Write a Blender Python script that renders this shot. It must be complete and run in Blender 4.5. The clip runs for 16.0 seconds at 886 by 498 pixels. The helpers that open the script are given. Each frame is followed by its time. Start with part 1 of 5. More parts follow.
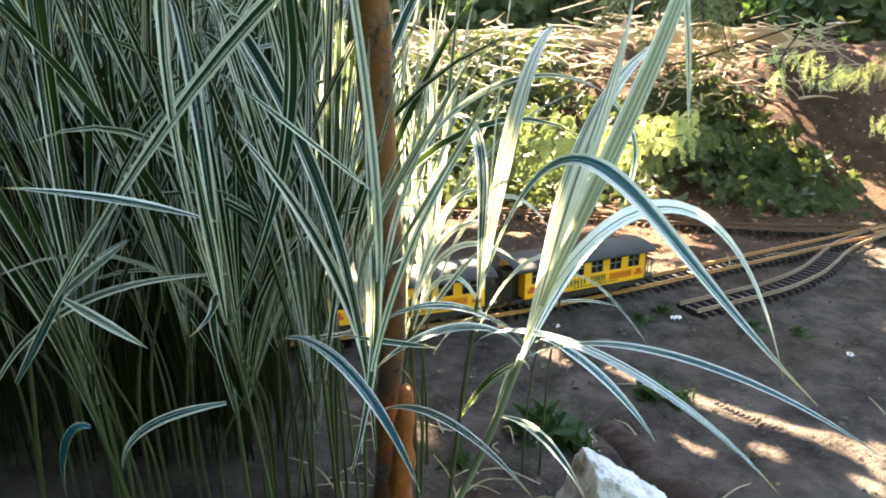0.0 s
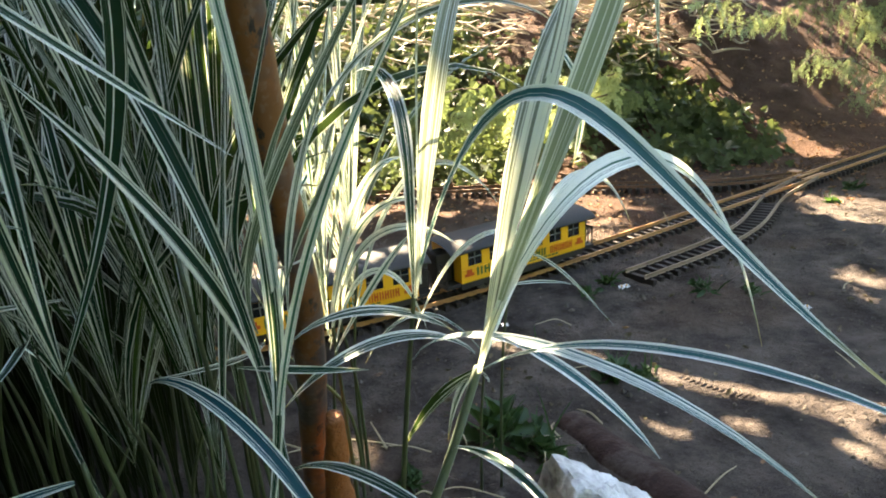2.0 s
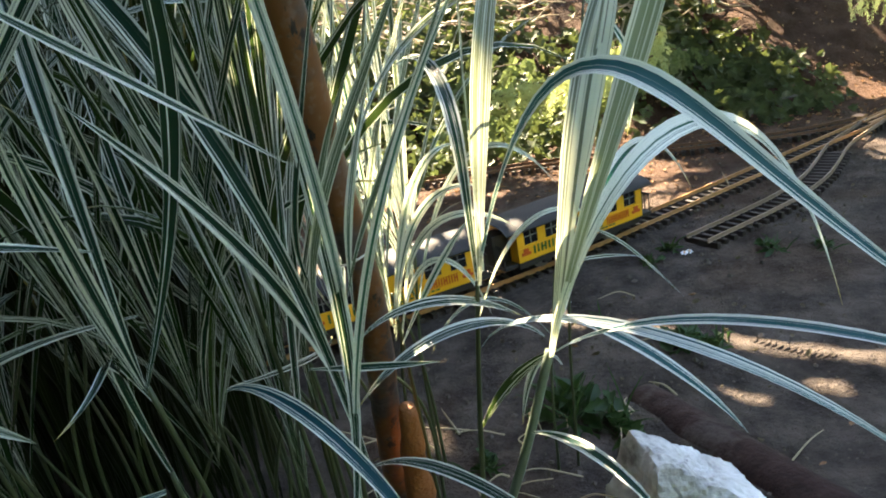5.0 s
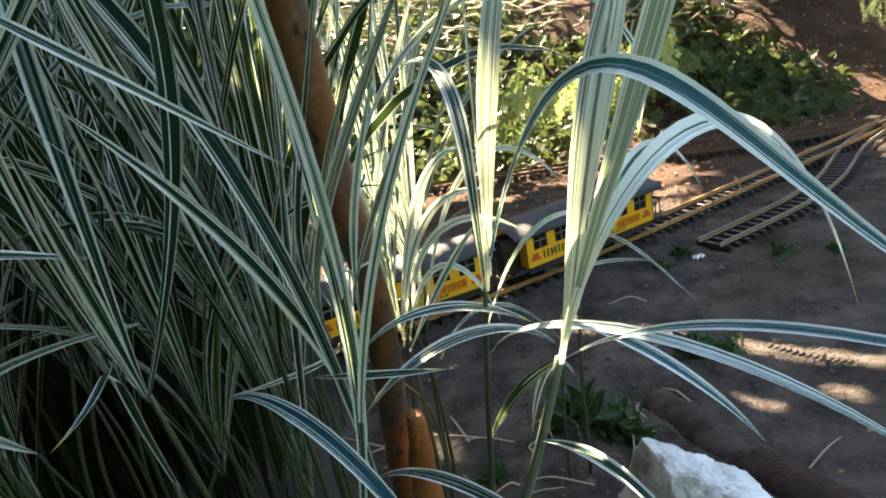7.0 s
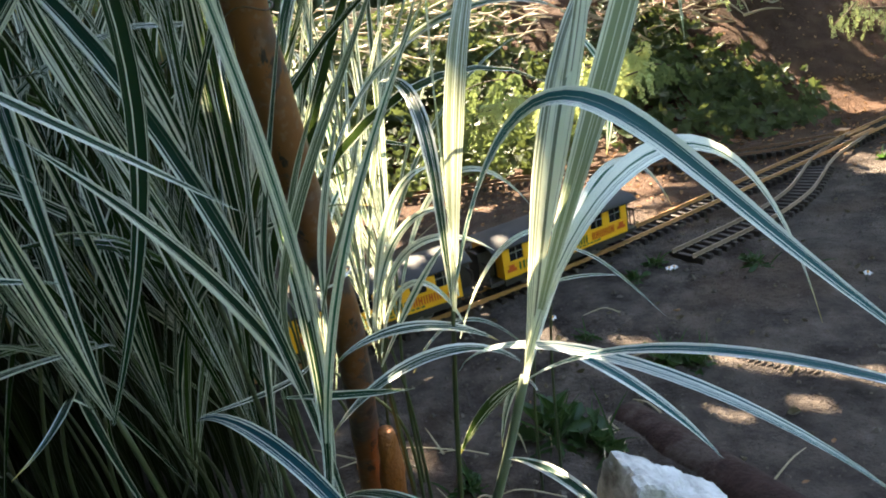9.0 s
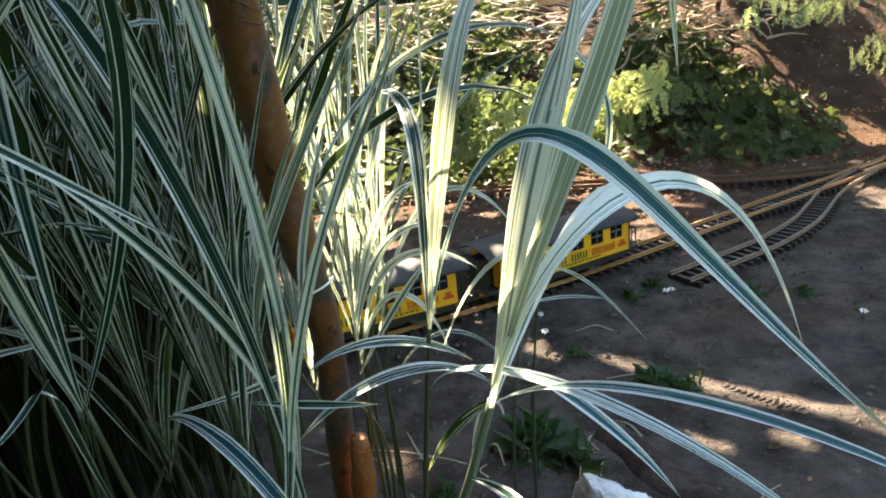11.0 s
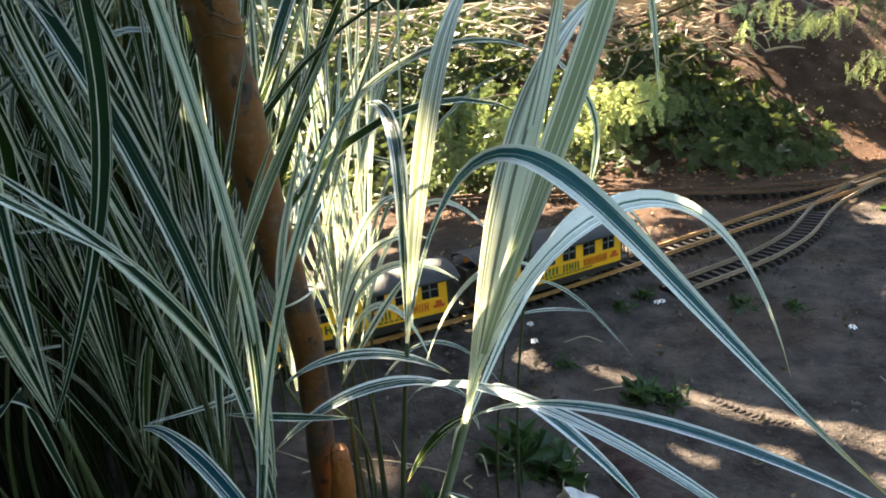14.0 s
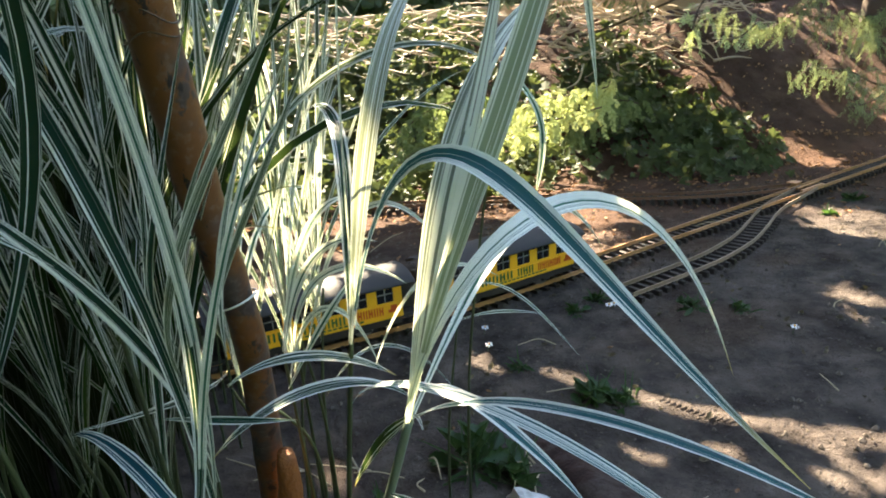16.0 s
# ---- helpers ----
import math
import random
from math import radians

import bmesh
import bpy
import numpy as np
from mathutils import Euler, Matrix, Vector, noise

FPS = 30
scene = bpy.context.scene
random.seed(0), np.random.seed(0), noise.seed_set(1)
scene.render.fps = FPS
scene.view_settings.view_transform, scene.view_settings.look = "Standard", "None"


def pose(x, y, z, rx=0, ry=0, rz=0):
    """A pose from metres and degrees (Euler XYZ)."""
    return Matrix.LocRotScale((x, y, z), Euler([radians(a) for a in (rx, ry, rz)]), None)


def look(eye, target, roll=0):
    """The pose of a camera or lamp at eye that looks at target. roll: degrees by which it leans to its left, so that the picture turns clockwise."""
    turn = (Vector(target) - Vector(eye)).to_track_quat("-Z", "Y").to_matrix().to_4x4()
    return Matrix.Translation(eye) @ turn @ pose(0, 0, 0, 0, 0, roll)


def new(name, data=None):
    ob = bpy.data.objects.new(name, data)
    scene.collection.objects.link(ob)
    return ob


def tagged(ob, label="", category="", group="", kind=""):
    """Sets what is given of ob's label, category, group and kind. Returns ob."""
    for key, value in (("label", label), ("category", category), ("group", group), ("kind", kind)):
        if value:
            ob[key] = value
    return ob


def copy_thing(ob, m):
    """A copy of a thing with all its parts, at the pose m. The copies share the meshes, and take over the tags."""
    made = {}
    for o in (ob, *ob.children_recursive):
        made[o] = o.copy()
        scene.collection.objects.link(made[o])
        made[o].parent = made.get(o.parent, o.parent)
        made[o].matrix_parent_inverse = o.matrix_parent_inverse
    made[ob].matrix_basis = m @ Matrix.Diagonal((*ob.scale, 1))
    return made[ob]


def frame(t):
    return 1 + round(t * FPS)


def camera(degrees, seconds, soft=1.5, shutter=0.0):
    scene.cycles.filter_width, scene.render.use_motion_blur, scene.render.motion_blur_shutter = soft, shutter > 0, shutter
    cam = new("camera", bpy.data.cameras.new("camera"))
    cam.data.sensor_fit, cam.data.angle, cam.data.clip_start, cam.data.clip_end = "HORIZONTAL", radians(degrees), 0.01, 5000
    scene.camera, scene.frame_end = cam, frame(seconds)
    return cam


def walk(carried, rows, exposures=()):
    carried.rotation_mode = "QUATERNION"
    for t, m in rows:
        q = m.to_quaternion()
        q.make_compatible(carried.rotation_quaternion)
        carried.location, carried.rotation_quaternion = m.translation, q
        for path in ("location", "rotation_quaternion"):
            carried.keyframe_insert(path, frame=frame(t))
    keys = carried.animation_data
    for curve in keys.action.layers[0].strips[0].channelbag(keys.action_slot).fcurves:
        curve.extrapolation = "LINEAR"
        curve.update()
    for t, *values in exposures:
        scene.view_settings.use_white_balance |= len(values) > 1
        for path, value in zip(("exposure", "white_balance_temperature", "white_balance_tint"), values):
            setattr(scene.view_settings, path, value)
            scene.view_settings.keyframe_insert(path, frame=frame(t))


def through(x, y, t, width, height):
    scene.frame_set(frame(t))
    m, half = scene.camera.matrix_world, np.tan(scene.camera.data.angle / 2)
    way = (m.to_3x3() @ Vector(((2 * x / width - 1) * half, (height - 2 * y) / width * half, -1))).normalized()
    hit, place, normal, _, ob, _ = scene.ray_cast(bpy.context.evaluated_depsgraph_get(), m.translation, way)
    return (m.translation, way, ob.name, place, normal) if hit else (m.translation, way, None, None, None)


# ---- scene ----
cam = camera(66.5, 16.0, soft=1.9)
PATH = [
    (0, (0.043, 0.03, 0.483), (0.037, 1.94, -0.109), -0.3),
    (0.5, (0.038, 0.107, 0.459), (0.037, 2.016, -0.135), -4.1),
    (1, (0.049, 0.127, 0.449), (0.156, 2.029, -0.16), -6.0),
    (1.5, (0.053, 0.141, 0.445), (0.187, 2.035, -0.181), -4.4),
    (2, (0.047, 0.144, 0.447), (0.252, 2.027, -0.195), -3.8),
    (2.5, (0.047, 0.148, 0.449), (0.227, 2.028, -0.208), -4.4),
    (3, (0.049, 0.149, 0.448), (0.194, 2.024, -0.232), -3.8),
    (3.5, (0.047, 0.15, 0.448), (0.158, 2.028, -0.229), -4.8),
    (4, (0.042, 0.151, 0.449), (0.118, 2.028, -0.236), -5.8),
    (4.2, (0.043, 0.148, 0.45), (0.111, 2.026, -0.234), -7.9),
    (6.5, (0.044, 0.157, 0.446), (0.079, 2.044, -0.216), -11.3),
    (7, (0.045, 0.157, 0.446), (0.064, 2.046, -0.209), -10.9),
    (7.5, (0.047, 0.157, 0.445), (0.084, 2.044, -0.217), -11.2),
    (8, (0.053, 0.155, 0.447), (0.103, 2.038, -0.223), -10.6),
    (8.5, (0.054, 0.154, 0.449), (0.12, 2.039, -0.214), -10.1),
    (9, (0.054, 0.153, 0.454), (0.13, 2.044, -0.193), -10.3),
    (11.3, (0.074, 0.151, 0.467), (0.116, 2.042, -0.184), -5.9),
    (11.5, (0.075, 0.149, 0.469), (0.112, 2.043, -0.174), -5.9),
    (12, (0.076, 0.148, 0.471), (0.109, 2.045, -0.161), -5.9),
    (12.5, (0.076, 0.15, 0.47), (0.112, 2.049, -0.155), -5.5),
    (13, (0.083, 0.15, 0.468), (0.127, 2.045, -0.169), -5.4),
    (13.5, (0.084, 0.152, 0.466), (0.13, 2.046, -0.175), -5.4),
    (14, (0.083, 0.152, 0.469), (0.137, 2.046, -0.17), -5.1),
    (14.5, (0.089, 0.151, 0.468), (0.162, 2.048, -0.16), -5.0),
    (15, (0.096, 0.15, 0.468), (0.211, 2.045, -0.159), -4.8),
    (15.5, (0.096, 0.149, 0.466), (0.253, 2.042, -0.16), -4.1),
    (16, (0.093, 0.148, 0.466), (0.262, 2.039, -0.164), -4.3),
]
walk(cam, [(t, look(eye, target, roll)) for t, eye, target, roll in PATH], [(0.0, 4.43, 7750, 13), (0.5, 4.25, 7750, 13), (1.0, 4.02, 7700, 13), (2.0, 3.93, 7700, 13), (3.5, 3.76, 7600, 13), (7.0, 3.71, 7350, 12), (16.0, 3.62, 7200, 12)])

# ---- light ----
SUN_AZ, SUN_EL = -15.0, 46.0          # degrees: bearing from +y (minus: to -x), height
world = bpy.data.worlds.new("sky")
scene.world = world
world.use_nodes = True
_n = world.node_tree.nodes
_sky = _n.new("ShaderNodeTexSky")
_sky.sky_type, _sky.sun_disc = "NISHITA", False
_sky.sun_elevation, _sky.sun_rotation = radians(SUN_EL), radians(SUN_AZ)
world.node_tree.links.new(_sky.outputs[0], _n["Background"].inputs[0])
_n["Background"].inputs[1].default_value = 0.135
TO_SUN = Vector((math.sin(radians(SUN_AZ)) * math.cos(radians(SUN_EL)), math.cos(radians(SUN_AZ)) * math.cos(radians(SUN_EL)), math.sin(radians(SUN_EL))))
_lamp = bpy.data.lights.new("sun", "SUN")
_lamp.energy, _lamp.angle, _lamp.color = 4.7, radians(0.5), (1.0, 0.88, 0.69)
sun = new("sun", _lamp)
sun.matrix_world = look(TO_SUN * 20, (0, 0, 0))


# ---- materials ----
class Nodes:
    """A node material under construction."""

    def __init__(self, name):
        self.mat = bpy.data.materials.new(name)
        self.mat.use_nodes = True
        self.t = self.mat.node_tree
        self.bsdf = self.t.nodes["Principled BSDF"]
        self.out = self.t.nodes["Material Output"]

    def add(self, kind, **inputs):
        n = self.t.nodes.new("ShaderNode" + kind)
        for k, v in inputs.items():
            self.put(n.inputs[k.replace("_", " ")], v)
        return n

    def put(self, socket, v):
        if isinstance(v, bpy.types.NodeSocket):
            self.t.links.new(v, socket)
        else:
            socket.default_value = v

    def math(self, op, a, b=0.0, c=0.0):
        n = self.t.nodes.new("ShaderNodeMath")
        n.operation = op
        for i, v in enumerate((a, b, c)):
            self.put(n.inputs[i], v)
        return n.outputs[0]

    def mix(self, f, a, b, blend="MIX"):
        n = self.t.nodes.new("ShaderNodeMix")
        n.data_type, n.blend_type = "RGBA", blend
        for i, v in ((0, f), (6, a), (7, b)):
            self.put(n.inputs[i], (*v, 1) if isinstance(v, tuple) and len(v) == 3 else v)
        return n.outputs[2]

    def noise(self, scale, detail=4.0, rough=0.55, vector=None):
        n = self.add("TexNoise", Scale=scale, Detail=detail, Roughness=rough)
        self.put(n.inputs["Vector"], vector if vector is not None else self.place())
        return n.outputs["Fac"]

    def place(self):
        return self.t.nodes.new("ShaderNodeTexCoord").outputs["Object"]

    def ramp(self, f, *stops):
        n = self.t.nodes.new("ShaderNodeValToRGB")
        e = n.color_ramp.elements
        while len(e) < len(stops):
            e.new(0.5)
        for s, (p, c) in zip(e, stops):
            s.position, s.color = p, (*c, 1) if len(c) == 3 else (c[0], c[0], c[0], 1)
        self.put(n.inputs[0], f)
        return n.outputs[0]

    def step(self, f, lo, hi):
        n = self.t.nodes.new("ShaderNodeMapRange")
        n.interpolation_type = "SMOOTHSTEP"
        self.put(n.inputs[0], f)
        n.inputs[1].default_value, n.inputs[2].default_value = lo, hi
        return n.outputs[0]

    def bump(self, height, strength=0.4, distance=0.003):
        n = self.add("Bump", Strength=strength, Distance=distance, Height=height)
        return n.outputs[0]

    def random(self):
        return self.t.nodes.new("ShaderNodeObjectInfo").outputs["Random"]

    def island(self):
        return self.t.nodes.new("ShaderNodeNewGeometry").outputs["Random Per Island"]

    def done(self, colour, rough=0.6, metal=0.0, normal=None, spec=0.5):
        self.put(self.bsdf.inputs["Base Color"], (*colour, 1) if isinstance(colour, tuple) else colour)
        self.put(self.bsdf.inputs["Roughness"], rough)
        self.put(self.bsdf.inputs["Metallic"], metal)
        self.put(self.bsdf.inputs["Specular IOR Level"], spec)
        if normal is not None:
            self.put(self.bsdf.inputs["Normal"], normal)
        return self.mat

    def thin(self, colour, through, rough=0.4, share=0.45, normal=None, spec=0.3):
        """A leaf: gloss and colour on its face, light through it."""
        self.done(colour, rough, normal=normal, spec=spec)
        tr = self.add("BsdfTranslucent", Color=through)
        m = self.add("MixShader", Fac=share)
        self.t.links.new(self.bsdf.outputs[0], m.inputs[1])
        self.t.links.new(tr.outputs[0], m.inputs[2])
        self.t.links.new(m.outputs[0], self.out.inputs[0])
        return self.mat


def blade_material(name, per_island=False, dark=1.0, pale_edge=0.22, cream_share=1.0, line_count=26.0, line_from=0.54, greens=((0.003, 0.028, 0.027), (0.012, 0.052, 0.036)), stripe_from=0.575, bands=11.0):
    """Variegated blade: cream margins, green middle with thin pale lines, along the blade's length."""
    m = Nodes(name)
    uv = m.t.nodes.new("ShaderNodeUVMap").outputs[0]
    sep = m.add("SeparateXYZ", Vector=uv)
    u, v = sep.outputs[0], sep.outputs[1]
    rnd = m.island() if per_island else m.random()
    across = m.math("ABSOLUTE", m.math("SUBTRACT", u, 0.5))
    co = m.add("CombineXYZ", X=m.math("MULTIPLY_ADD", u, bands, m.math("MULTIPLY", rnd, 57.0)), Y=m.math("MULTIPLY", v, 0.8), Z=m.math("MULTIPLY", rnd, 31.0)).outputs[0]
    lines = m.noise(1.0, 1.0, 0.5, co)
    edge = m.math("MULTIPLY_ADD", m.math("FRACT", m.math("MULTIPLY", rnd, 5.1)), 0.16, pale_edge)
    margin = m.step(m.math("SUBTRACT", across, edge), -0.015, 0.02)
    stripe = m.math("MULTIPLY", m.step(lines, stripe_from, stripe_from + 0.035), 0.9)
    fine = m.noise(1.0, 2.0, 0.5, m.add("CombineXYZ", X=m.math("MULTIPLY_ADD", u, line_count, m.math("MULTIPLY", rnd, 91.0)), Y=m.math("MULTIPLY", v, 0.5), Z=m.math("MULTIPLY", rnd, 17.0)).outputs[0])
    green_lines = m.math("MULTIPLY", m.step(fine, line_from, line_from + 0.06), m.step(m.math("SUBTRACT", 0.46, across), -0.01, 0.03))
    pale = m.math("MULTIPLY", m.math("MAXIMUM", margin, stripe), m.math("SUBTRACT", 1.0, m.math("MULTIPLY", green_lines, 0.8)))
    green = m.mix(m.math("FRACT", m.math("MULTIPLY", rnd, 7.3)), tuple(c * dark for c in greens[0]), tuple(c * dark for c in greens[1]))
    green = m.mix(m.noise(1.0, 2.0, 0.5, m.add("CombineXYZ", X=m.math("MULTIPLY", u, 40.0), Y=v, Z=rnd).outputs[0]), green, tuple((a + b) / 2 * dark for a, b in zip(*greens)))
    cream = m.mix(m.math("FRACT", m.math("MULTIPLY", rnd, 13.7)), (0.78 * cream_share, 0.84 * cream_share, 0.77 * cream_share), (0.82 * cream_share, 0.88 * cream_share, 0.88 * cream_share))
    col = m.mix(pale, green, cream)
    old = m.math("MULTIPLY", m.step(v, 0.9, 1.0), m.step(rnd, 0.45, 0.6))
    col = m.mix(old, col, (0.55, 0.45, 0.16))
    ribs = m.noise(1.0, 1.0, 0.5, m.add("CombineXYZ", X=m.math("MULTIPLY", u, 60.0), Y=m.math("MULTIPLY", v, 2.0), Z=rnd).outputs[0])
    return m.thin(col, m.mix(1.0, m.mix(0.05, col, (0.55, 0.62, 0.15)), (1.0, 0.98, 0.76), "MULTIPLY"), 0.24, 0.36, m.bump(ribs, 0.3, 0.0006), 0.15)


def stem_material():
    m = Nodes("grass_stem")
    f = m.noise(60.0)
    return m.done(m.mix(f, (0.018, 0.035, 0.012), (0.060, 0.078, 0.030)), 0.5, normal=m.bump(f, 0.3, 0.001))


def soil_material():
    m = Nodes("soil")
    big, mid, fine = m.noise(2.2, 3), m.noise(14.0, 6, 0.65), m.noise(120.0, 5, 0.7)
    col = m.ramp(mid, (0.34, (0.022, 0.017, 0.015)), (0.5, (0.068, 0.055, 0.048)), (0.68, (0.125, 0.104, 0.088)))
    col = m.mix(m.math("MULTIPLY", m.step(big, 0.5, 0.66), 0.45), col, (0.085, 0.046, 0.024))
    col = m.mix(m.math("MULTIPLY", m.step(fine, 0.6, 0.72), 0.5), col, (0.17, 0.14, 0.12))
    # red-brown leaf mould from the track to the bank
    y = m.add("SeparateXYZ", Vector=m.place()).outputs[1]
    mould = m.step(m.math("ADD", y, m.math("MULTIPLY", big, 0.5)), 1.60, 2.0)
    col = m.mix(m.math("MULTIPLY", mould, 0.7), col, m.mix(mid, (0.032, 0.015, 0.009), (0.115, 0.052, 0.026)))
    h = m.math("ADD", m.math("MULTIPLY", mid, 0.6), m.math("MULTIPLY", fine, 0.5))
    return m.done(col, 0.95, normal=m.bump(h, 1.0, 0.022), spec=0.2)


def plain(name, a, b, scale=40.0, rough=0.6, metal=0.0, bump=0.25, dist=0.001, spec=0.5, by_object=False):
    """Two tones of one surface, in blotches and grain."""
    m = Nodes(name)
    f, g = m.noise(scale * 0.25, 3), m.noise(scale * 3.0, 4, 0.65)
    col = m.mix(m.math("MULTIPLY_ADD", g, 0.5, m.math("MULTIPLY", f, 0.5)), a, b)
    if by_object:
        col = m.mix(m.math("MULTIPLY", m.random(), 0.5), col, a)
    return m.done(col, m.math("MULTIPLY_ADD", f, 0.2, rough - 0.1), metal, m.bump(g, bump, dist), spec)


def trunk_material():
    m = Nodes("mottled_bark")
    f, g, h = m.noise(16.0, 4, 0.6), m.noise(38.0, 5, 0.6), m.noise(200.0, 4)
    col = m.ramp(f, (0.36, (0.060, 0.048, 0.046)), (0.46, (0.165, 0.066, 0.018)), (0.58, (0.120, 0.050, 0.016)), (0.68, (0.11, 0.095, 0.10)))
    col = m.mix(m.step(g, 0.58, 0.63), col, (0.05, 0.038, 0.038))
    scar = m.noise(1.0, 5, 0.7, m.add("Mapping", Vector=m.place(), Scale=(60.0, 60.0, 26.0)).outputs[0])
    col = m.mix(m.step(scar, 0.60, 0.64), col, (0.014, 0.011, 0.012))
    col = m.mix(m.math("MULTIPLY", m.step(h, 0.5, 0.7), 0.35), col, (0.20, 0.17, 0.16))
    return m.done(col, 0.42, normal=m.bump(m.math("ADD", m.math("MULTIPLY", g, 0.7), m.math("MULTIPLY", h, 0.2)), 0.5, 0.002))


def stone_material():
    m = Nodes("white_stone")
    f, g = m.noise(22.0, 6, 0.65), m.noise(110.0, 5, 0.7)
    col = m.ramp(f, (0.32, (0.20, 0.195, 0.19)), (0.44, (0.47, 0.46, 0.46)), (0.68, (0.74, 0.74, 0.75)))
    return m.done(col, 0.85, normal=m.bump(m.math("ADD", f, m.math("MULTIPLY", g, 0.4)), 0.8, 0.006), spec=0.25)


def pipe_material():
    m = Nodes("dirty_brown_pipe")
    f, g, h = m.noise(9.0, 5, 0.6), m.noise(55.0, 5, 0.65), m.noise(260.0, 3, 0.6)
    col = m.ramp(g, (0.35, (0.020, 0.010, 0.009)), (0.55, (0.036, 0.019, 0.016)), (0.72, (0.052, 0.030, 0.026)))
    # dried mud
    col = m.mix(m.math("MULTIPLY", m.step(m.math("ADD", m.math("MULTIPLY", f, 0.7), m.math("MULTIPLY", g, 0.3)), 0.50, 0.60), 0.75), col, (0.066, 0.053, 0.046))
    return m.done(col, 0.8, normal=m.bump(m.math("ADD", g, m.math("MULTIPLY", h, 0.5)), 0.8, 0.004), spec=0.2)


def foliage_material(name, a, b, through, rough=0.35, share=0.35):
    m = Nodes(name)
    r = m.island()
    g = m.noise(90.0, 3)
    col = m.mix(r, a, b)
    col = m.mix(m.math("MULTIPLY", g, 0.4), col, tuple(min(1.0, c * 1.9) for c in b))
    return m.thin(col, m.mix(0.5, col, through), rough, share, m.bump(g, 0.3, 0.001))


BLADE = blade_material("variegated_blade")
# near-black greens and cream carry the stand's deep shade in the colour
BLADE_SHADED = blade_material("shade_toned_blade_mass", True, 1.0, 0.38, 0.10, 26.0, 0.54, ((0.004, 0.010, 0.004), (0.014, 0.022, 0.007)))
BLADE_GREEN = blade_material("narrow_margined_blade", False, 1.0, 0.365, line_from=0.62, greens=((0.003, 0.020, 0.008), (0.014, 0.044, 0.013)), stripe_from=0.62, bands=7.0)
BLADE_STRIPED = blade_material("dark_blade_with_white_stripes", False, 1.0, 0.325, line_from=0.62, greens=((0.002, 0.022, 0.016), (0.008, 0.042, 0.024)), stripe_from=0.555, bands=8.0)
# green blades with the sky's blue sheen mixed into their colour
BLADE_SKYLIT = blade_material("sky_tinted_blade_with_white_margins", False, 1.0, 0.30, line_from=0.60, greens=((0.016, 0.100, 0.125), (0.032, 0.125, 0.140)), stripe_from=0.55)
BLADE_FRESH = blade_material("mid_green_blade", False, 1.0, 0.36, 0.8, line_from=0.60, greens=((0.020, 0.060, 0.016), (0.050, 0.095, 0.028)), stripe_from=0.56)
BLADE_RIBBED = blade_material("cream_blade_with_olive_lines", False, 1.0, -0.20, 1.0, 14.0, 0.47, ((0.080, 0.120, 0.045), (0.120, 0.150, 0.060)))
# the same painted sky sheen, in a deeper blue
BLADE_SKYLIT_DEEP = blade_material("deep_sky_tinted_blade_with_white_margins", False, 1.0, 0.30, line_from=0.60, greens=((0.004, 0.050, 0.078), (0.010, 0.070, 0.095)), stripe_from=0.60)
BLADE_LINED = blade_material("many_lined_blade", False, 2.2, 0.10)
BLADE_CREAM = blade_material("cream_blade_with_green_lines", False, 1.0, -0.20, 1.0, 9.0, 0.51, ((0.010, 0.055, 0.060), (0.070, 0.100, 0.040)))
BLADE_OLIVE = blade_material("mid_green_blade_with_thin_margins", False, 1.0, 0.33, 1.0, 16.0, 0.60, ((0.260, 0.335, 0.245), (0.300, 0.370, 0.265)))
BLADE_SAGE = blade_material("grey_green_blade", False, 1.0, 0.24, 0.9, 18.0, 0.54, ((0.060, 0.100, 0.080), (0.110, 0.160, 0.115)))
BLADE_PALE = blade_material("pale_variegated_blade", False, 3.0, 0.02)
STEM = stem_material()
SHEATH = plain("pale_green_leaf_sheath", (0.09, 0.13, 0.09), (0.19, 0.235, 0.17), 90, 0.5, bump=0.3)
SOIL = soil_material()
BARK = trunk_material()
ORANGE_BARK = plain("peeled_orange_bark", (0.42, 0.13, 0.015), (0.07, 0.03, 0.018), 60, 0.6, bump=0.9, dist=0.004)
STONE = stone_material()
RAIL = plain("weathered_brass", (0.62, 0.35, 0.15), (0.34, 0.17, 0.07), 160, 0.45, 0.5)
DULL_RAIL = plain("dull_grey_brass", (0.34, 0.25, 0.17), (0.18, 0.12, 0.08), 160, 0.55, 0.4)
RUST = plain("rusty_rail", (0.20, 0.10, 0.05), (0.10, 0.055, 0.035), 120, 0.7, 0.2)
SLEEPER = plain("brown_plastic_sleeper", (0.030, 0.020, 0.016), (0.016, 0.011, 0.009), 120, 0.7, by_object=True)
YELLOW = plain("yellow_paint", (0.86, 0.44, 0.020), (0.80, 0.38, 0.018), 60, 0.38, bump=0.05)
SASH = plain("grey_sash", (0.20, 0.20, 0.19), (0.12, 0.12, 0.12), 60, 0.5)
ROOF = plain("grey_roof", (0.046, 0.044, 0.044), (0.026, 0.026, 0.028), 60, 0.7, bump=0.1, spec=0.3)
BLACK = plain("black_plastic", (0.018, 0.017, 0.017), (0.03, 0.026, 0.024), 90, 0.5)
DARK_PANE = plain("dark_window", (0.012, 0.013, 0.015), (0.018, 0.018, 0.02), 20, 0.12, bump=0.0)
TEAL = plain("teal_paint", (0.012, 0.10, 0.13), (0.008, 0.07, 0.10), 60, 0.4, bump=0.05)
WHITE = plain("white_paint", (0.78, 0.78, 0.76), (0.68, 0.68, 0.66), 50, 0.45, bump=0.08)
GREEN_INK = plain("green_lettering", (0.03, 0.10, 0.03), (0.04, 0.12, 0.03), 60, 0.4, bump=0.0)
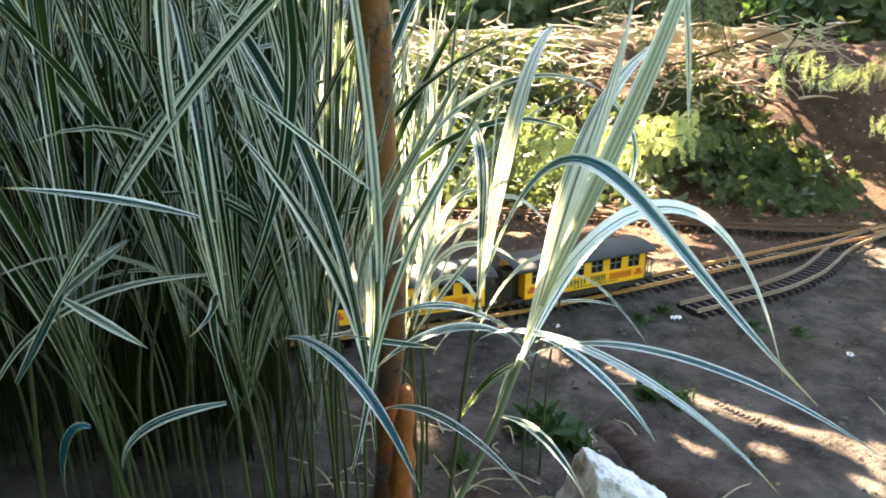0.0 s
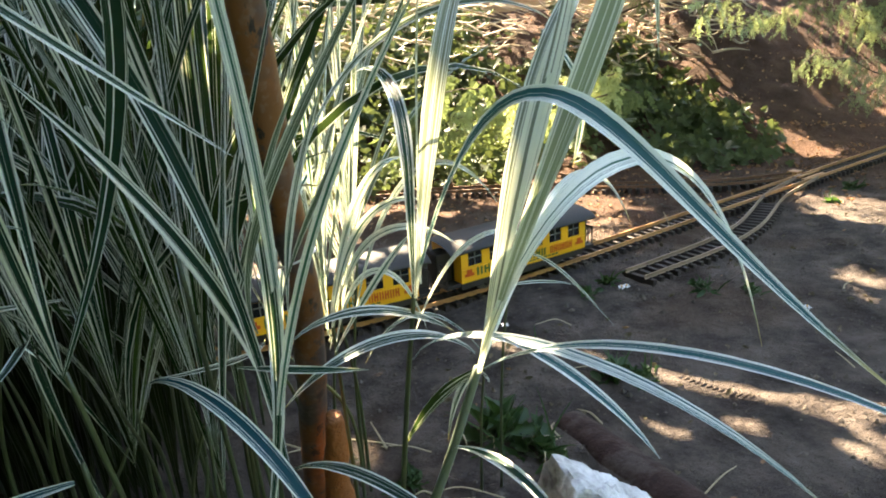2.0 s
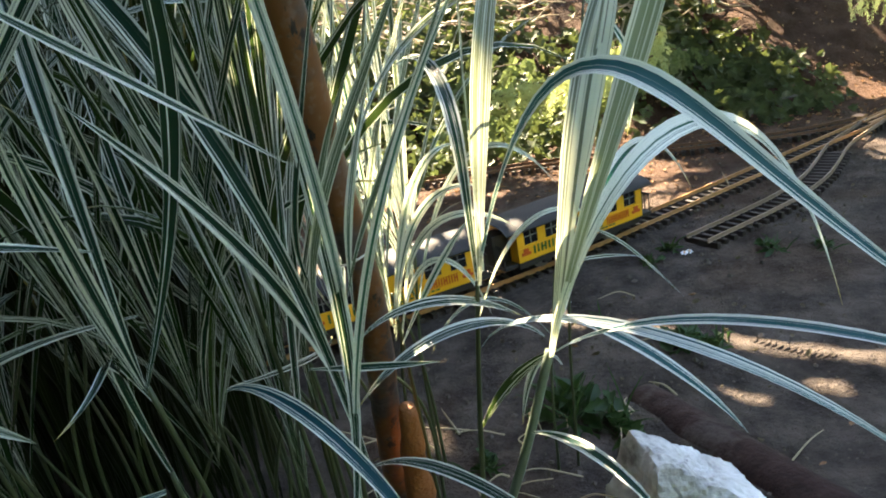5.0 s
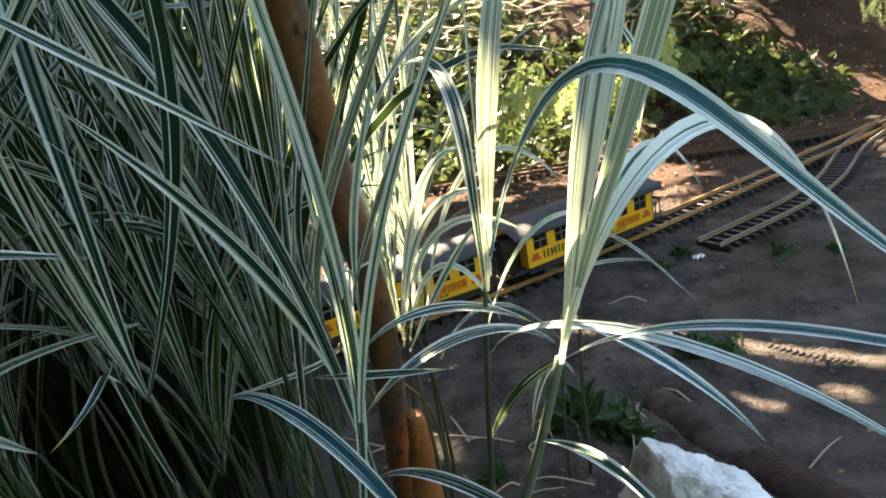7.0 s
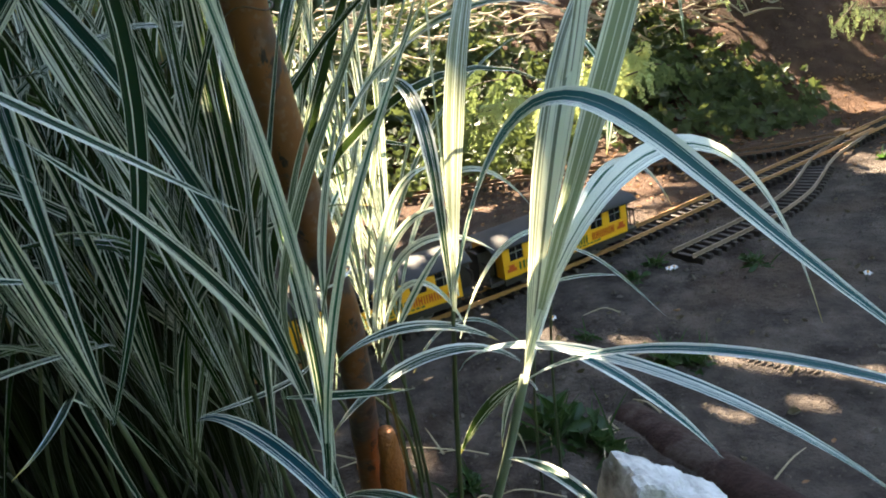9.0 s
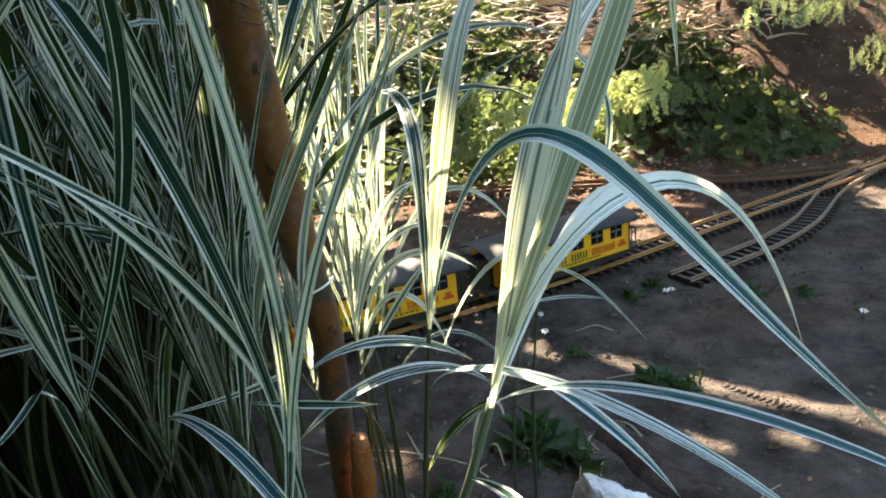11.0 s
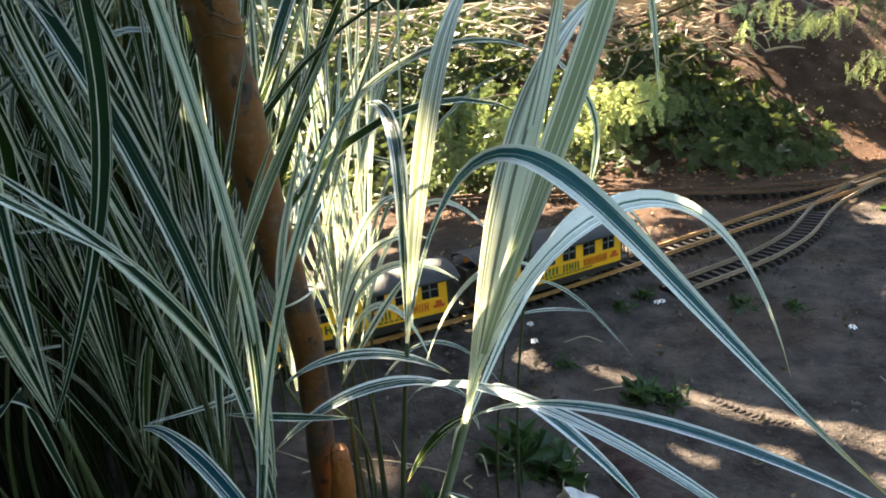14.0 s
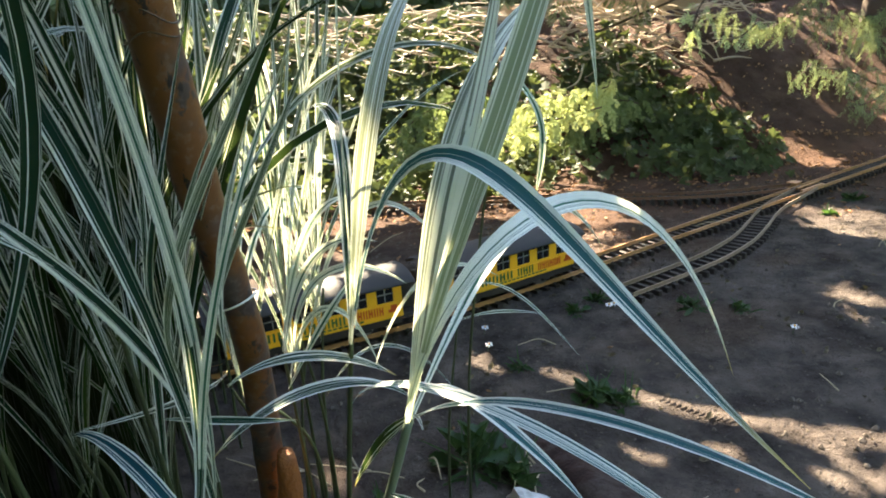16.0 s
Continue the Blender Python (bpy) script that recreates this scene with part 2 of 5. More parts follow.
RED_INK = plain("orange_red_lettering", (0.62, 0.10, 0.015), (0.55, 0.08, 0.015), 60, 0.4, bump=0.0)
STEEL = plain("dull_steel", (0.30, 0.29, 0.28), (0.20, 0.19, 0.18), 120, 0.4, 0.9)
PIPE = pipe_material()
IVY = foliage_material("ivy_leaf", (0.014, 0.029, 0.011), (0.050, 0.074, 0.028), (0.24, 0.29, 0.08), 0.56, 0.3)
LIME = foliage_material("lime_conifer", (0.20, 0.24, 0.08), (0.40, 0.44, 0.18), (0.58, 0.65, 0.26), 0.5, 0.4)
CONIFER = foliage_material("green_conifer", (0.08, 0.115, 0.050), (0.25, 0.285, 0.13), (0.25, 0.30, 0.12), 0.5, 0.35)
PALE_CONIFER = foliage_material("pale_conifer", (0.26, 0.32, 0.16), (0.42, 0.48, 0.24), (0.5, 0.6, 0.2), 0.5, 0.4)
FERN = foliage_material("fern_green_leaf", (0.04, 0.068, 0.024), (0.15, 0.19, 0.075), (0.26, 0.33, 0.11), 0.5, 0.4)
WEED = foliage_material("weed_leaf", (0.007, 0.024, 0.010), (0.022, 0.052, 0.016), (0.14, 0.28, 0.05), 0.5, 0.25)
CROWN = foliage_material("crown_leaf", (0.03, 0.07, 0.02), (0.06, 0.12, 0.03), (0.12, 0.25, 0.04), 0.4, 0.2)
TWIG = plain("pale_dead_twig", (0.60, 0.51, 0.38), (0.34, 0.26, 0.18), 80, 0.8, bump=0.5)
DRY_LEAF = foliage_material("dry_leaf", (0.13, 0.055, 0.024), (0.33, 0.20, 0.11), (0.4, 0.2, 0.08), 0.7, 0.15)
STRAW = plain("dry_straw", (0.45, 0.38, 0.25), (0.30, 0.24, 0.15), 90, 0.8)
PETAL = plain("white_petal", (0.80, 0.80, 0.80), (0.70, 0.70, 0.72), 90, 0.6)
TIMBER = plain("pale_timber", (0.52, 0.40, 0.27), (0.36, 0.26, 0.16), 30, 0.75, bump=0.4)
BROWN_BARK = plain("brown_bark", (0.12, 0.085, 0.06), (0.06, 0.045, 0.035), 30, 0.9, bump=0.8, dist=0.006)


# ---- mesh helpers ----
def mesh(name, verts, faces, mat, uvs=None, smooth=True):
    me = bpy.data.meshes.new(name)
    me.from_pydata([tuple(v) for v in verts], [], faces)
    if uvs is not None:
        layer = me.uv_layers.new(name="UVMap")
        idx = np.empty(len(me.loops), dtype=np.int32)
        me.loops.foreach_get("vertex_index", idx)
        layer.data.foreach_set("uv", np.asarray(uvs, dtype=np.float32)[idx].ravel())
    if smooth:
        me.polygons.foreach_set("use_smooth", [True] * len(me.polygons))
    me.materials.append(mat)
    me.update()
    return me


def part(name, data, parent=None, label="", material=None):
    """Links a mesh or bmesh as one object, under a thing if one is given."""
    if isinstance(data, bmesh.types.BMesh):
        me = bpy.data.meshes.new(name)
        data.to_mesh(me)
        data.free()
        me.materials.append(material)
        data = me
    ob = new(name, data)
    if parent is not None:
        ob.parent = parent
    if label:
        ob["label"] = label
    return ob


def thing(name, label, category, group="", kind="", at=None):
    ob = new(name)
    ob.empty_display_size = 0.02
    if at is not None:
        ob.matrix_basis = at
    return tagged(ob, label, category, group, kind)


def box(bm, lo, hi, bevel=0.0):
    """A box from corner to corner, its edges bevelled."""
    m = Matrix.LocRotScale([(a + b) / 2 for a, b in zip(lo, hi)], None, [b - a for a, b in zip(lo, hi)])
    got = bmesh.ops.create_cube(bm, size=1.0, matrix=m)["verts"]
    if bevel:
        edges = list({e for v in got for e in v.link_edges})
        bmesh.ops.bevel(bm, geom=edges, offset=bevel, segments=2, affect="EDGES", profile=0.6)
    return bm


def boxes(*pairs, bevel=0.0):
    bm = bmesh.new()
    for lo, hi in pairs:
        box(bm, lo, hi, bevel)
    return bm


def tube(points, radii, sides=8, cap=True):
    """Verts and faces of a tapered tube along points."""
    P = np.asarray(points, float)
    T = np.gradient(P, axis=0)
    T /= np.linalg.norm(T, axis=1)[:, None] + 1e-12
    ref = np.array([1.0, 0.0, 0.0]) if abs(T[0][0]) < 0.8 else np.array([0.0, 1.0, 0.0])
    verts, faces = [], []
    for i, p in enumerate(P):
        a = np.cross(T[i], ref)
        a /= np.linalg.norm(a)
        b = np.cross(T[i], a)
        for k in range(sides):
            w = 2 * math.pi * k / sides
            verts.append(p + radii[i] * (math.cos(w) * a + math.sin(w) * b))
    for i in range(len(P) - 1):
        for k in range(sides):
            k2 = (k + 1) % sides
            faces.append((i * sides + k, i * sides + k2, (i + 1) * sides + k2, (i + 1) * sides + k))
    if cap:
        faces.append(tuple(range(sides))[::-1])
        faces.append(tuple((len(P) - 1) * sides + k for k in range(sides)))
    return verts, faces


def merge(pieces):
    """Joins (verts, faces) pieces."""
    verts, faces = [], []
    for v, f in pieces:
        o = len(verts)
        verts += list(v)
        faces += [tuple(i + o for i in q) for q in f]
    return verts, faces


# ---- ground: one sheet, with the bank behind the tracks ----
def bank_foot(x):
    return 1.98 + 0.25 * max(0.0, x - 1.25) + 0.04 * math.sin(3.1 * x) - 0.25 * max(0.0, -0.1 - x)


def ground_z(x, y):
    z = 0.010 * noise.noise((x * 2.3, y * 2.3, 0.3)) + 0.006 * noise.noise((x * 9, y * 9, 4.1)) + 0.005 * noise.noise((x * 31, y * 31, 7.7))
    s = min(1.0, max(0.0, (y - bank_foot(x)) / 0.95))
    rise = s * s * (3 - 2 * s)
    z += 0.46 * rise + rise * (0.05 * noise.noise((x * 4, y * 4, 1.9)) + 0.025 * noise.noise((x * 13, y * 13, 3.3)))
    return z - 0.004


def spread(lo, hi, step, far, grow=1.35):
    c = list(np.arange(lo, hi + step / 2, step))
    d = step
    while c[-1] < far:
        d *= grow
        c.append(c[-1] + d)
    d = step
    while c[0] > -far:
        d *= grow
        c.insert(0, c[0] - d)
    return c


def build_ground():
    xs, ys = spread(-1.0, 2.2, 0.014, 80), spread(0.3, 3.0, 0.014, 80)
    verts = [(x, y, ground_z(x, y)) for y in ys for x in xs]
    w = len(xs)
    faces = [(j * w + i, j * w + i + 1, (j + 1) * w + i + 1, (j + 1) * w + i) for j in range(len(ys) - 1) for i in range(w - 1)]
    ob = part("ground", mesh("ground", verts, faces, SOIL))
    tagged(ob, "bare grey-brown garden soil rising to a bank", "ground", kind="structure")


build_ground()


# ---- railway ----
HEADING = radians(28.0)
ALONG = Vector((math.cos(HEADING), math.sin(HEADING), 0))
ASIDE = Vector((-math.sin(HEADING), math.cos(HEADING), 0))
LINE = 0.957                                    # the straight main line's distance from the origin
CURVE_FROM, CURVE_R = 0.97, 3.0                 # behind this point the line bends gently away
GAUGE = 0.042
RAIL_TOP = 0.0148


def bend_at(a):
    """The line's turn at a, in radians."""
    return math.asin(max(0.0, CURVE_FROM - a) / CURVE_R)


def on_line(a, side=0.0, z=0.0):
    w = bend_at(a)
    off = CURVE_R * (1 - math.cos(w))
    return ALONG * (a + side * math.sin(w)) + ASIDE * (LINE + off + side * math.cos(w)) + Vector((0, 0, z))


def smooth_line(pts, n=60):
    """Points on a Catmull-Rom line through pts."""
    P = [np.array(p, float) for p in pts]
    P = [2 * P[0] - P[1]] + P + [2 * P[-1] - P[-2]]
    out = []
    for i in range(1, len(P) - 2):
        for s in np.linspace(0, 1, n, endpoint=False):
            a, b, c, d = P[i - 1:i + 3]
            out.append(0.5 * (2 * b + (c - a) * s + (2 * a - 5 * b + 4 * c - d) * s * s + (3 * b - a - 3 * c + d) * s ** 3))
    return np.array(out + [P[-2]])


def rail_mesh(line, name, metal=None):
    """A rail: foot, web and head, swept along a line."""
    T = np.gradient(line, axis=0)
    T /= np.linalg.norm(T, axis=1)[:, None]
    S = np.stack([-T[:, 1], T[:, 0]], -1)
    sect = [(-0.0022, 0.0076), (0.0022, 0.0076), (0.0007, 0.0088), (0.0007, 0.0124), (0.0013, 0.0132), (0.0013, RAIL_TOP), (-0.0013, RAIL_TOP), (-0.0013, 0.0132), (-0.0007, 0.0124), (-0.0007, 0.0088)]
    verts = [(p[0] + s[0] * o, p[1] + s[1] * o, z) for p, s in zip(line, S) for o, z in sect]
    k = len(sect)
    faces = [(i * k + j, i * k + (j + 1) % k, (i + 1) * k + (j + 1) % k, (i + 1) * k + j) for i in range(len(line) - 1) for j in range(k)]
    faces += [tuple(range(k))[::-1], tuple((len(line) - 1) * k + j for j in range(k))]
    return mesh(name, verts, faces, metal or RAIL, smooth=False)


_bm = boxes(((-0.0045, -0.034, -0.006), (0.0045, 0.034, 0.0070)), bevel=0.0012)
for _s in (-1, 1):
    for _o in (-0.0042, 0.0042):
        box(_bm, (-0.0025, _s * GAUGE / 2 + _o - 0.0014, 0.006), (0.0025, _s * GAUGE / 2 + _o + 0.0014, 0.0095))
SLEEPER_MESH = bpy.data.meshes.new("sleeper")
_bm.to_mesh(SLEEPER_MESH)
_bm.free()
SLEEPER_MESH.materials.append(SLEEPER)


def track(pts, label, skip=None, pitch=0.0215, straight=False, metal=None):
    line = smooth_line(pts, 2 if straight else 40)
    T = np.gradient(line, axis=0)
    T /= np.linalg.norm(T, axis=1)[:, None]
    S = np.stack([-T[:, 1], T[:, 0]], -1)
    tr = thing("railway_track", label, "railway track", "garden railway tracks")
    for s in (-1, 1):
        part("rail", rail_mesh(line + S * s * GAUGE / 2, "rail", metal), tr)
    length = np.concatenate([[0], np.cumsum(np.linalg.norm(np.diff(line, axis=0), axis=1))])
    for d in np.arange(pitch / 2, length[-1], pitch):
        x, y = np.interp(d, length, line[:, 0]), np.interp(d, length, line[:, 1])
        if skip and skip(x, y):
            continue
        tx, ty = np.interp(d, length, T[:, 0]), np.interp(d, length, T[:, 1])
        sl = part("sleeper", SLEEPER_MESH, tr)
        sl.matrix_basis = pose(x, y, 0.0, rz=math.degrees(math.atan2(ty, tx)) + random.uniform(-1.2, 1.2))
    return tr


track([tuple(on_line(k))[:2] for k in np.arange(-0.3, 2.95, 0.1)], "brass-railed garden railway track on brown sleepers, bending gently", straight=True)
_sw = on_line(1.86)


def near_main(x, y):
    return abs(ASIDE.x * x + ASIDE.y * y - LINE) < 0.052


track([(0.49, 1.185), (0.577, 1.229), (0.652, 1.268), (0.724, 1.311), (0.815, 1.382), (0.889, 1.459), (0.951, 1.529), (1.011, 1.586), (1.09, 1.645), (_sw.x - 0.02, _sw.y - 0.010)], "curved siding track leaving the main line at a turnout", near_main, metal=DULL_RAIL)
track([(-0.9, 2.02), (-0.3, 1.98), (0.2, 1.92), (0.45, 1.868), (0.58, 1.831), (0.712, 1.787), (0.836, 1.747), (0.97, 1.722), (1.09, 1.722), (_sw.x - 0.01, _sw.y + 0.006)], "rusty back track along the foot of the bank", near_main, metal=RUST)
_t = thing("turnout_plate", "worn brass frog plate of the turnout", "track part")
_p = part("plate", boxes(((-0.055, -0.016, 0.0120), (0.045, -0.009, 0.0158)), ((-0.04, 0.004, 0.0120), (0.06, 0.010, 0.0158)), ((0.00, 0.032, 0.002), (0.03, 0.058, 0.016)), bevel=0.001), _t, material=RAIL)
_t.matrix_basis = pose(*on_line(1.83), rz=28)


# ---- train ----
COACH_LEN, COACH_W, SILL, EAVE = 0.268, 0.086, 0.0435, 0.0975


def letter_bars(y, x0, x1, z0, z1, count, gap=0.28):
    """Bars in place of lettering: one for each character."""
    bm = bmesh.new()
    w = (x1 - x0) / count
    for i in range(count):
        k = [(0, 0, 0.3, 1), (0.7, 0, 1, 1), (0, 0.4, 1, 0.6)][:2 + i % 2]
        for a, b, c, d in k:
            u0, u1 = x0 + w * (i + a * (1 - gap)), x0 + w * (i + c * (1 - gap))
            box(bm, (u0, y - 0.0006, z0 + (z1 - z0) * b), (u1, y + 0.0006, z0 + (z1 - z0) * d))
    return bm


def build_coach(m):
    """Two-axle passenger coach: x along it, origin on the track's middle."""
    c = thing("passenger_coach", "yellow model railway coach with grey roof and dark windows", "model train coach", "coaches of the garden train")
    L, W = COACH_LEN / 2, COACH_W / 2
    win_w, win_z0, win_z1, n = 0.0270, 0.0700, 0.0925, 6
    pitch = (2 * L - 0.012) / n
    t = 0.003
    for side in (-1, 1):
        bm = bmesh.new()
        y0, y1 = sorted((side * W, side * (W - t)))
        box(bm, (-L, y0, SILL), (L, y1, win_z0))
        box(bm, (-L, y0, win_z1), (L, y1, EAVE))
        edges = [-L]
        for i in range(n):
            cx = -L + 0.006 + pitch * (i + 0.5)
            edges += [cx - win_w / 2, cx + win_w / 2]
        edges.append(L)
        for a, b in zip(edges[::2], edges[1::2]):
            box(bm, (a, y0, win_z0 - 0.0005), (b, y1, win_z1 + 0.0005))
        box(bm, (-L, side * W - 0.001, win_z0 - 0.005), (L, side * W + 0.001, win_z0 - 0.0035))
        part("side_wall", bm, c, material=YELLOW)
        for i in range(n):
            cx = -L + 0.006 + pitch * (i + 0.5)
            w = part("window", boxes(((cx - win_w / 2, side * (W - 0.0022) - 0.0006, win_z0), (cx + win_w / 2, side * (W - 0.0022) + 0.0006, win_z1))), c, "dark glazed window", DARK_PANE)
            part("glazing_bar", boxes(((cx - win_w / 2, side * (W - 0.001) - 0.0008, win_z0 + 0.013), (cx + win_w / 2, side * (W - 0.001) + 0.0008, win_z0 + 0.0145)),
                                      ((cx - 0.0007, side * (W - 0.001) - 0.0008, win_z0 + 0.0005), (cx + 0.0007, side * (W - 0.001) + 0.0008, win_z1))), w, material=SASH)
        yy = side * (W + 0.0004)
        part("emblem", boxes(((-L + 0.006, yy - 0.0006, SILL + 0.010), (-L + 0.024, yy + 0.0006, SILL + 0.015)), ((-L + 0.010, yy - 0.0006, SILL + 0.014), (-L + 0.020, yy + 0.0006, SILL + 0.022))), c, "orange-red emblem", RED_INK)
        part("emblem", boxes(((L - 0.024, yy - 0.0006, SILL + 0.010), (L - 0.006, yy + 0.0006, SILL + 0.015)), ((L - 0.020, yy - 0.0006, SILL + 0.014), (L - 0.010, yy + 0.0006, SILL + 0.022))), c, "orange-red emblem", RED_INK)
        part("lettering", letter_bars(yy, -L + 0.030, 0.000, SILL + 0.0085, SILL + 0.0225, 7), c, "dark green lettering bars", GREEN_INK)
        part("lettering", letter_bars(yy, 0.008, 0.044, SILL + 0.0085, SILL + 0.0225, 3), c, "dark green lettering bars", GREEN_INK)
        part("lettering", letter_bars(yy, 0.052, L - 0.030, SILL + 0.0085, SILL + 0.0225, 6), c, "orange-red lettering bars", RED_INK)
        part("small_lettering", boxes(*[((x, yy - 0.0005, SILL + 0.004), (x + 0.006, yy + 0.0005, SILL + 0.0065)) for x in np.arange(-0.03, 0.07, 0.0085)]), c, material=GREEN_INK)
    for end in (-1, 1):
        x0, x1 = sorted((end * L, end * (L - t)))
        part("end_wall", boxes(((x0, -W + t, SILL), (x1, -W + 0.022, EAVE)), ((x0, W - 0.022, SILL), (x1, W - t, EAVE)), ((x0, -W + 0.022, 0.090), (x1, W - 0.022, EAVE))), c, material=YELLOW)
        part("end_door", boxes(((end * (L - 0.004) - 0.001, -W + 0.022, SILL), (end * (L - 0.004) + 0.001, W - 0.022, 0.090))), c, "dark end door", BLACK)
        p0, p1 = sorted((end * L, end * (L + 0.026)))
        part("platform", boxes(((p0, -W + 0.004, SILL - 0.006), (p1, W - 0.004, SILL))), c, "black end platform", BLACK)
        rail_bm = boxes(((end * (L + 0.024) - 0.001, -W + 0.006, SILL + 0.030), (end * (L + 0.024) + 0.001, W - 0.006, SILL + 0.033)))
        for k in np.linspace(-W + 0.007, W - 0.007, 8):
            box(rail_bm, (end * (L + 0.024) - 0.0008, k - 0.0008, SILL), (end * (L + 0.024) + 0.0008, k + 0.0008, SILL + 0.031))
        part("railing", rail_bm, c, "black end railing", BLACK)
        # black block stands in for the deep shadow between the coaches
        part("gap_block", boxes(((min(end * L, end * (L + 0.030)), -0.017, SILL), (max(end * L, end * (L + 0.030)), 0.017, 0.092)), bevel=0.003), c, "black block filling the shadowed gap between coaches", BLACK)
        part("coupler", boxes(((min(end * (L + 0.02), end * (L + 0.036)), -0.006, 0.024), (max(end * (L + 0.02), end * (L + 0.036)), 0.006, 0.031)), bevel=0.001), c, "black coupler", BLACK)
    arc = [(math.sin(a) * (W + 0.006), EAVE + 0.0145 * (math.cos(a) - math.cos(1.25)) / (1 - math.cos(1.25))) for a in np.linspace(-1.25, 1.25, 15)]
    k = (W + 0.006) / arc[-1][0]
    verts, faces = [], []
    for x in (-L - 0.022, -L - 0.018, L + 0.018, L + 0.022):
        drop = 0.002 if abs(x) > L + 0.02 else 0.0
        verts += [(x, y * k, z - drop) for y, z in arc] + [(x, y * k, z - 0.0025) for y, z in arc]
    n2 = 2 * len(arc)
    for i in range(3):
        for j in range(len(arc) - 1):
            faces.append((i * n2 + j, i * n2 + j + 1, (i + 1) * n2 + j + 1, (i + 1) * n2 + j))
            o = len(arc)
            faces.append((i * n2 + o + j, (i + 1) * n2 + o + j, (i + 1) * n2 + o + j + 1, i * n2 + o + j + 1))
        for j in (0, len(arc) - 1):
            faces.append((i * n2 + j, (i + 1) * n2 + j, (i + 1) * n2 + j + len(arc), i * n2 + j + len(arc)))
    for i in (0, 3):
        faces += [(i * n2 + j, i * n2 + j + 1, i * n2 + j + 1 + len(arc), i * n2 + j + len(arc)) for j in range(len(arc) - 1)]
    part("roof", mesh("roof", verts, faces, ROOF), c, "curved dark grey roof")
    part("underframe", boxes(((-L + 0.002, -W + 0.004, 0.031), (L - 0.002, W - 0.008, SILL)), ((-0.05, -0.03, 0.024), (0.05, 0.03, 0.032)), bevel=0.001), c, "black underframe", BLACK)
    for x in (-0.075, 0.075):
        for s in (-1, 1):
            wh = bmesh.new()
            y = s * (GAUGE / 2 + 0.0005)
            bmesh.ops.create_cone(wh, cap_ends=True, segments=20, radius1=0.0145, radius2=0.0145, depth=0.004, matrix=pose(x, y, RAIL_TOP + 0.0145, 90))
            bmesh.ops.create_cone(wh, cap_ends=True, segments=20, radius1=0.0175, radius2=0.0172, depth=0.0016, matrix=pose(x, y - s * 0.0028, RAIL_TOP + 0.0145, 90))
            part("wheel", wh, c, "dull steel flanged wheel", STEEL)
            part("axle_box", boxes(((x - 0.008, s * 0.034 - 0.003, 0.026), (x + 0.008, s * 0.034 + 0.003, 0.043)), ((x - 0.02, s * 0.034 - 0.002, 0.038), (x + 0.02, s * 0.034 + 0.002, 0.042)), bevel=0.001), c, material=BLACK)
    c.matrix_basis = m
    return c


def at_line(a):
    return pose(*on_line(a), rz=28 - math.degrees(bend_at(a)))


coach = build_coach(at_line(0.834))
copy_thing(coach, at_line(0.495))


def build_loco(m):
    """Small teal tank engine with a long rounded hood and a white-roofed cab."""
    c = thing("locomotive", "teal model railway engine with white cab roof", "model locomotive")
    W = 0.040
    n = 9
    prof = [(-W, 0.045)] + [(-W * math.cos(a), 0.085 + 0.020 * math.sin(a)) for a in np.linspace(0, math.pi, n)] + [(W, 0.045)]
    verts, faces = [], []
    for x, s in ((-0.020, 1.0), (0.095, 1.0), (0.102, 0.93)):
        verts += [(x, y * s, 0.045 + (z - 0.045) * s) for y, z in prof]
    k = len(prof)
    for i in range(2):
        faces += [(i * k + j, i * k + j + 1, (i + 1) * k + j + 1, (i + 1) * k + j) for j in range(k - 1)]
    faces += [tuple(range(k))[::-1], tuple(2 * k + j for j in range(k))]
    part("hood", mesh("hood", verts, faces, TEAL), c)
    bm = boxes(((-0.105, -0.044, 0.045), (-0.020, 0.044, 0.080)), ((-0.105, -0.044, 0.080), (-0.098, 0.044, 0.118)), ((-0.027, -0.044, 0.080), (-0.020, 0.044, 0.118)), ((-0.098, -0.044, 0.108), (-0.027, 0.044, 0.118)), bevel=0.0015)
    part("cab", bm, c, material=TEAL)
    part("cab_window", boxes(((-0.098, -0.042, 0.080), (-0.027, -0.040, 0.108)), ((-0.098, 0.040, 0.080), (-0.027, 0.042, 0.108))), c, "dark cab window", DARK_PANE)
    part("cab_roof", boxes(((-0.112, -0.050, 0.118), (-0.012, 0.050, 0.124)), bevel=0.0025), c, "white cab roof", WHITE)
    part("running_board", boxes(((-0.115, -0.046, 0.036), (0.112, 0.046, 0.045)), bevel=0.0015), c, "black running board", BLACK)
    for x in (0.111, -0.114):
        part("buffer_beam", boxes(((x - 0.003, -0.045, 0.026), (x + 0.003, 0.045, 0.044)), bevel=0.001), c, material=BLACK)
    for x in (-0.06, 0.0, 0.06):
        for s in (-1, 1):
            wh = bmesh.new()
            y = s * (GAUGE / 2 + 0.0005)
            bmesh.ops.create_cone(wh, cap_ends=True, segments=22, radius1=0.018, radius2=0.018, depth=0.004, matrix=pose(x, y, RAIL_TOP + 0.018, 90))
            bmesh.ops.create_cone(wh, cap_ends=True, segments=22, radius1=0.021, radius2=0.0205, depth=0.0016, matrix=pose(x, y - s * 0.0028, RAIL_TOP + 0.018, 90))
            part("wheel", wh, c, "dull steel flanged wheel", STEEL)
    part("connecting_rod", boxes(((-0.066, -0.0315, 0.030), (0.066, -0.0295, 0.034)), ((-0.066, 0.0295, 0.030), (0.066, 0.0315, 0.034))), c, material=STEEL)
    c.matrix_basis = m


build_loco(at_line(0.212))


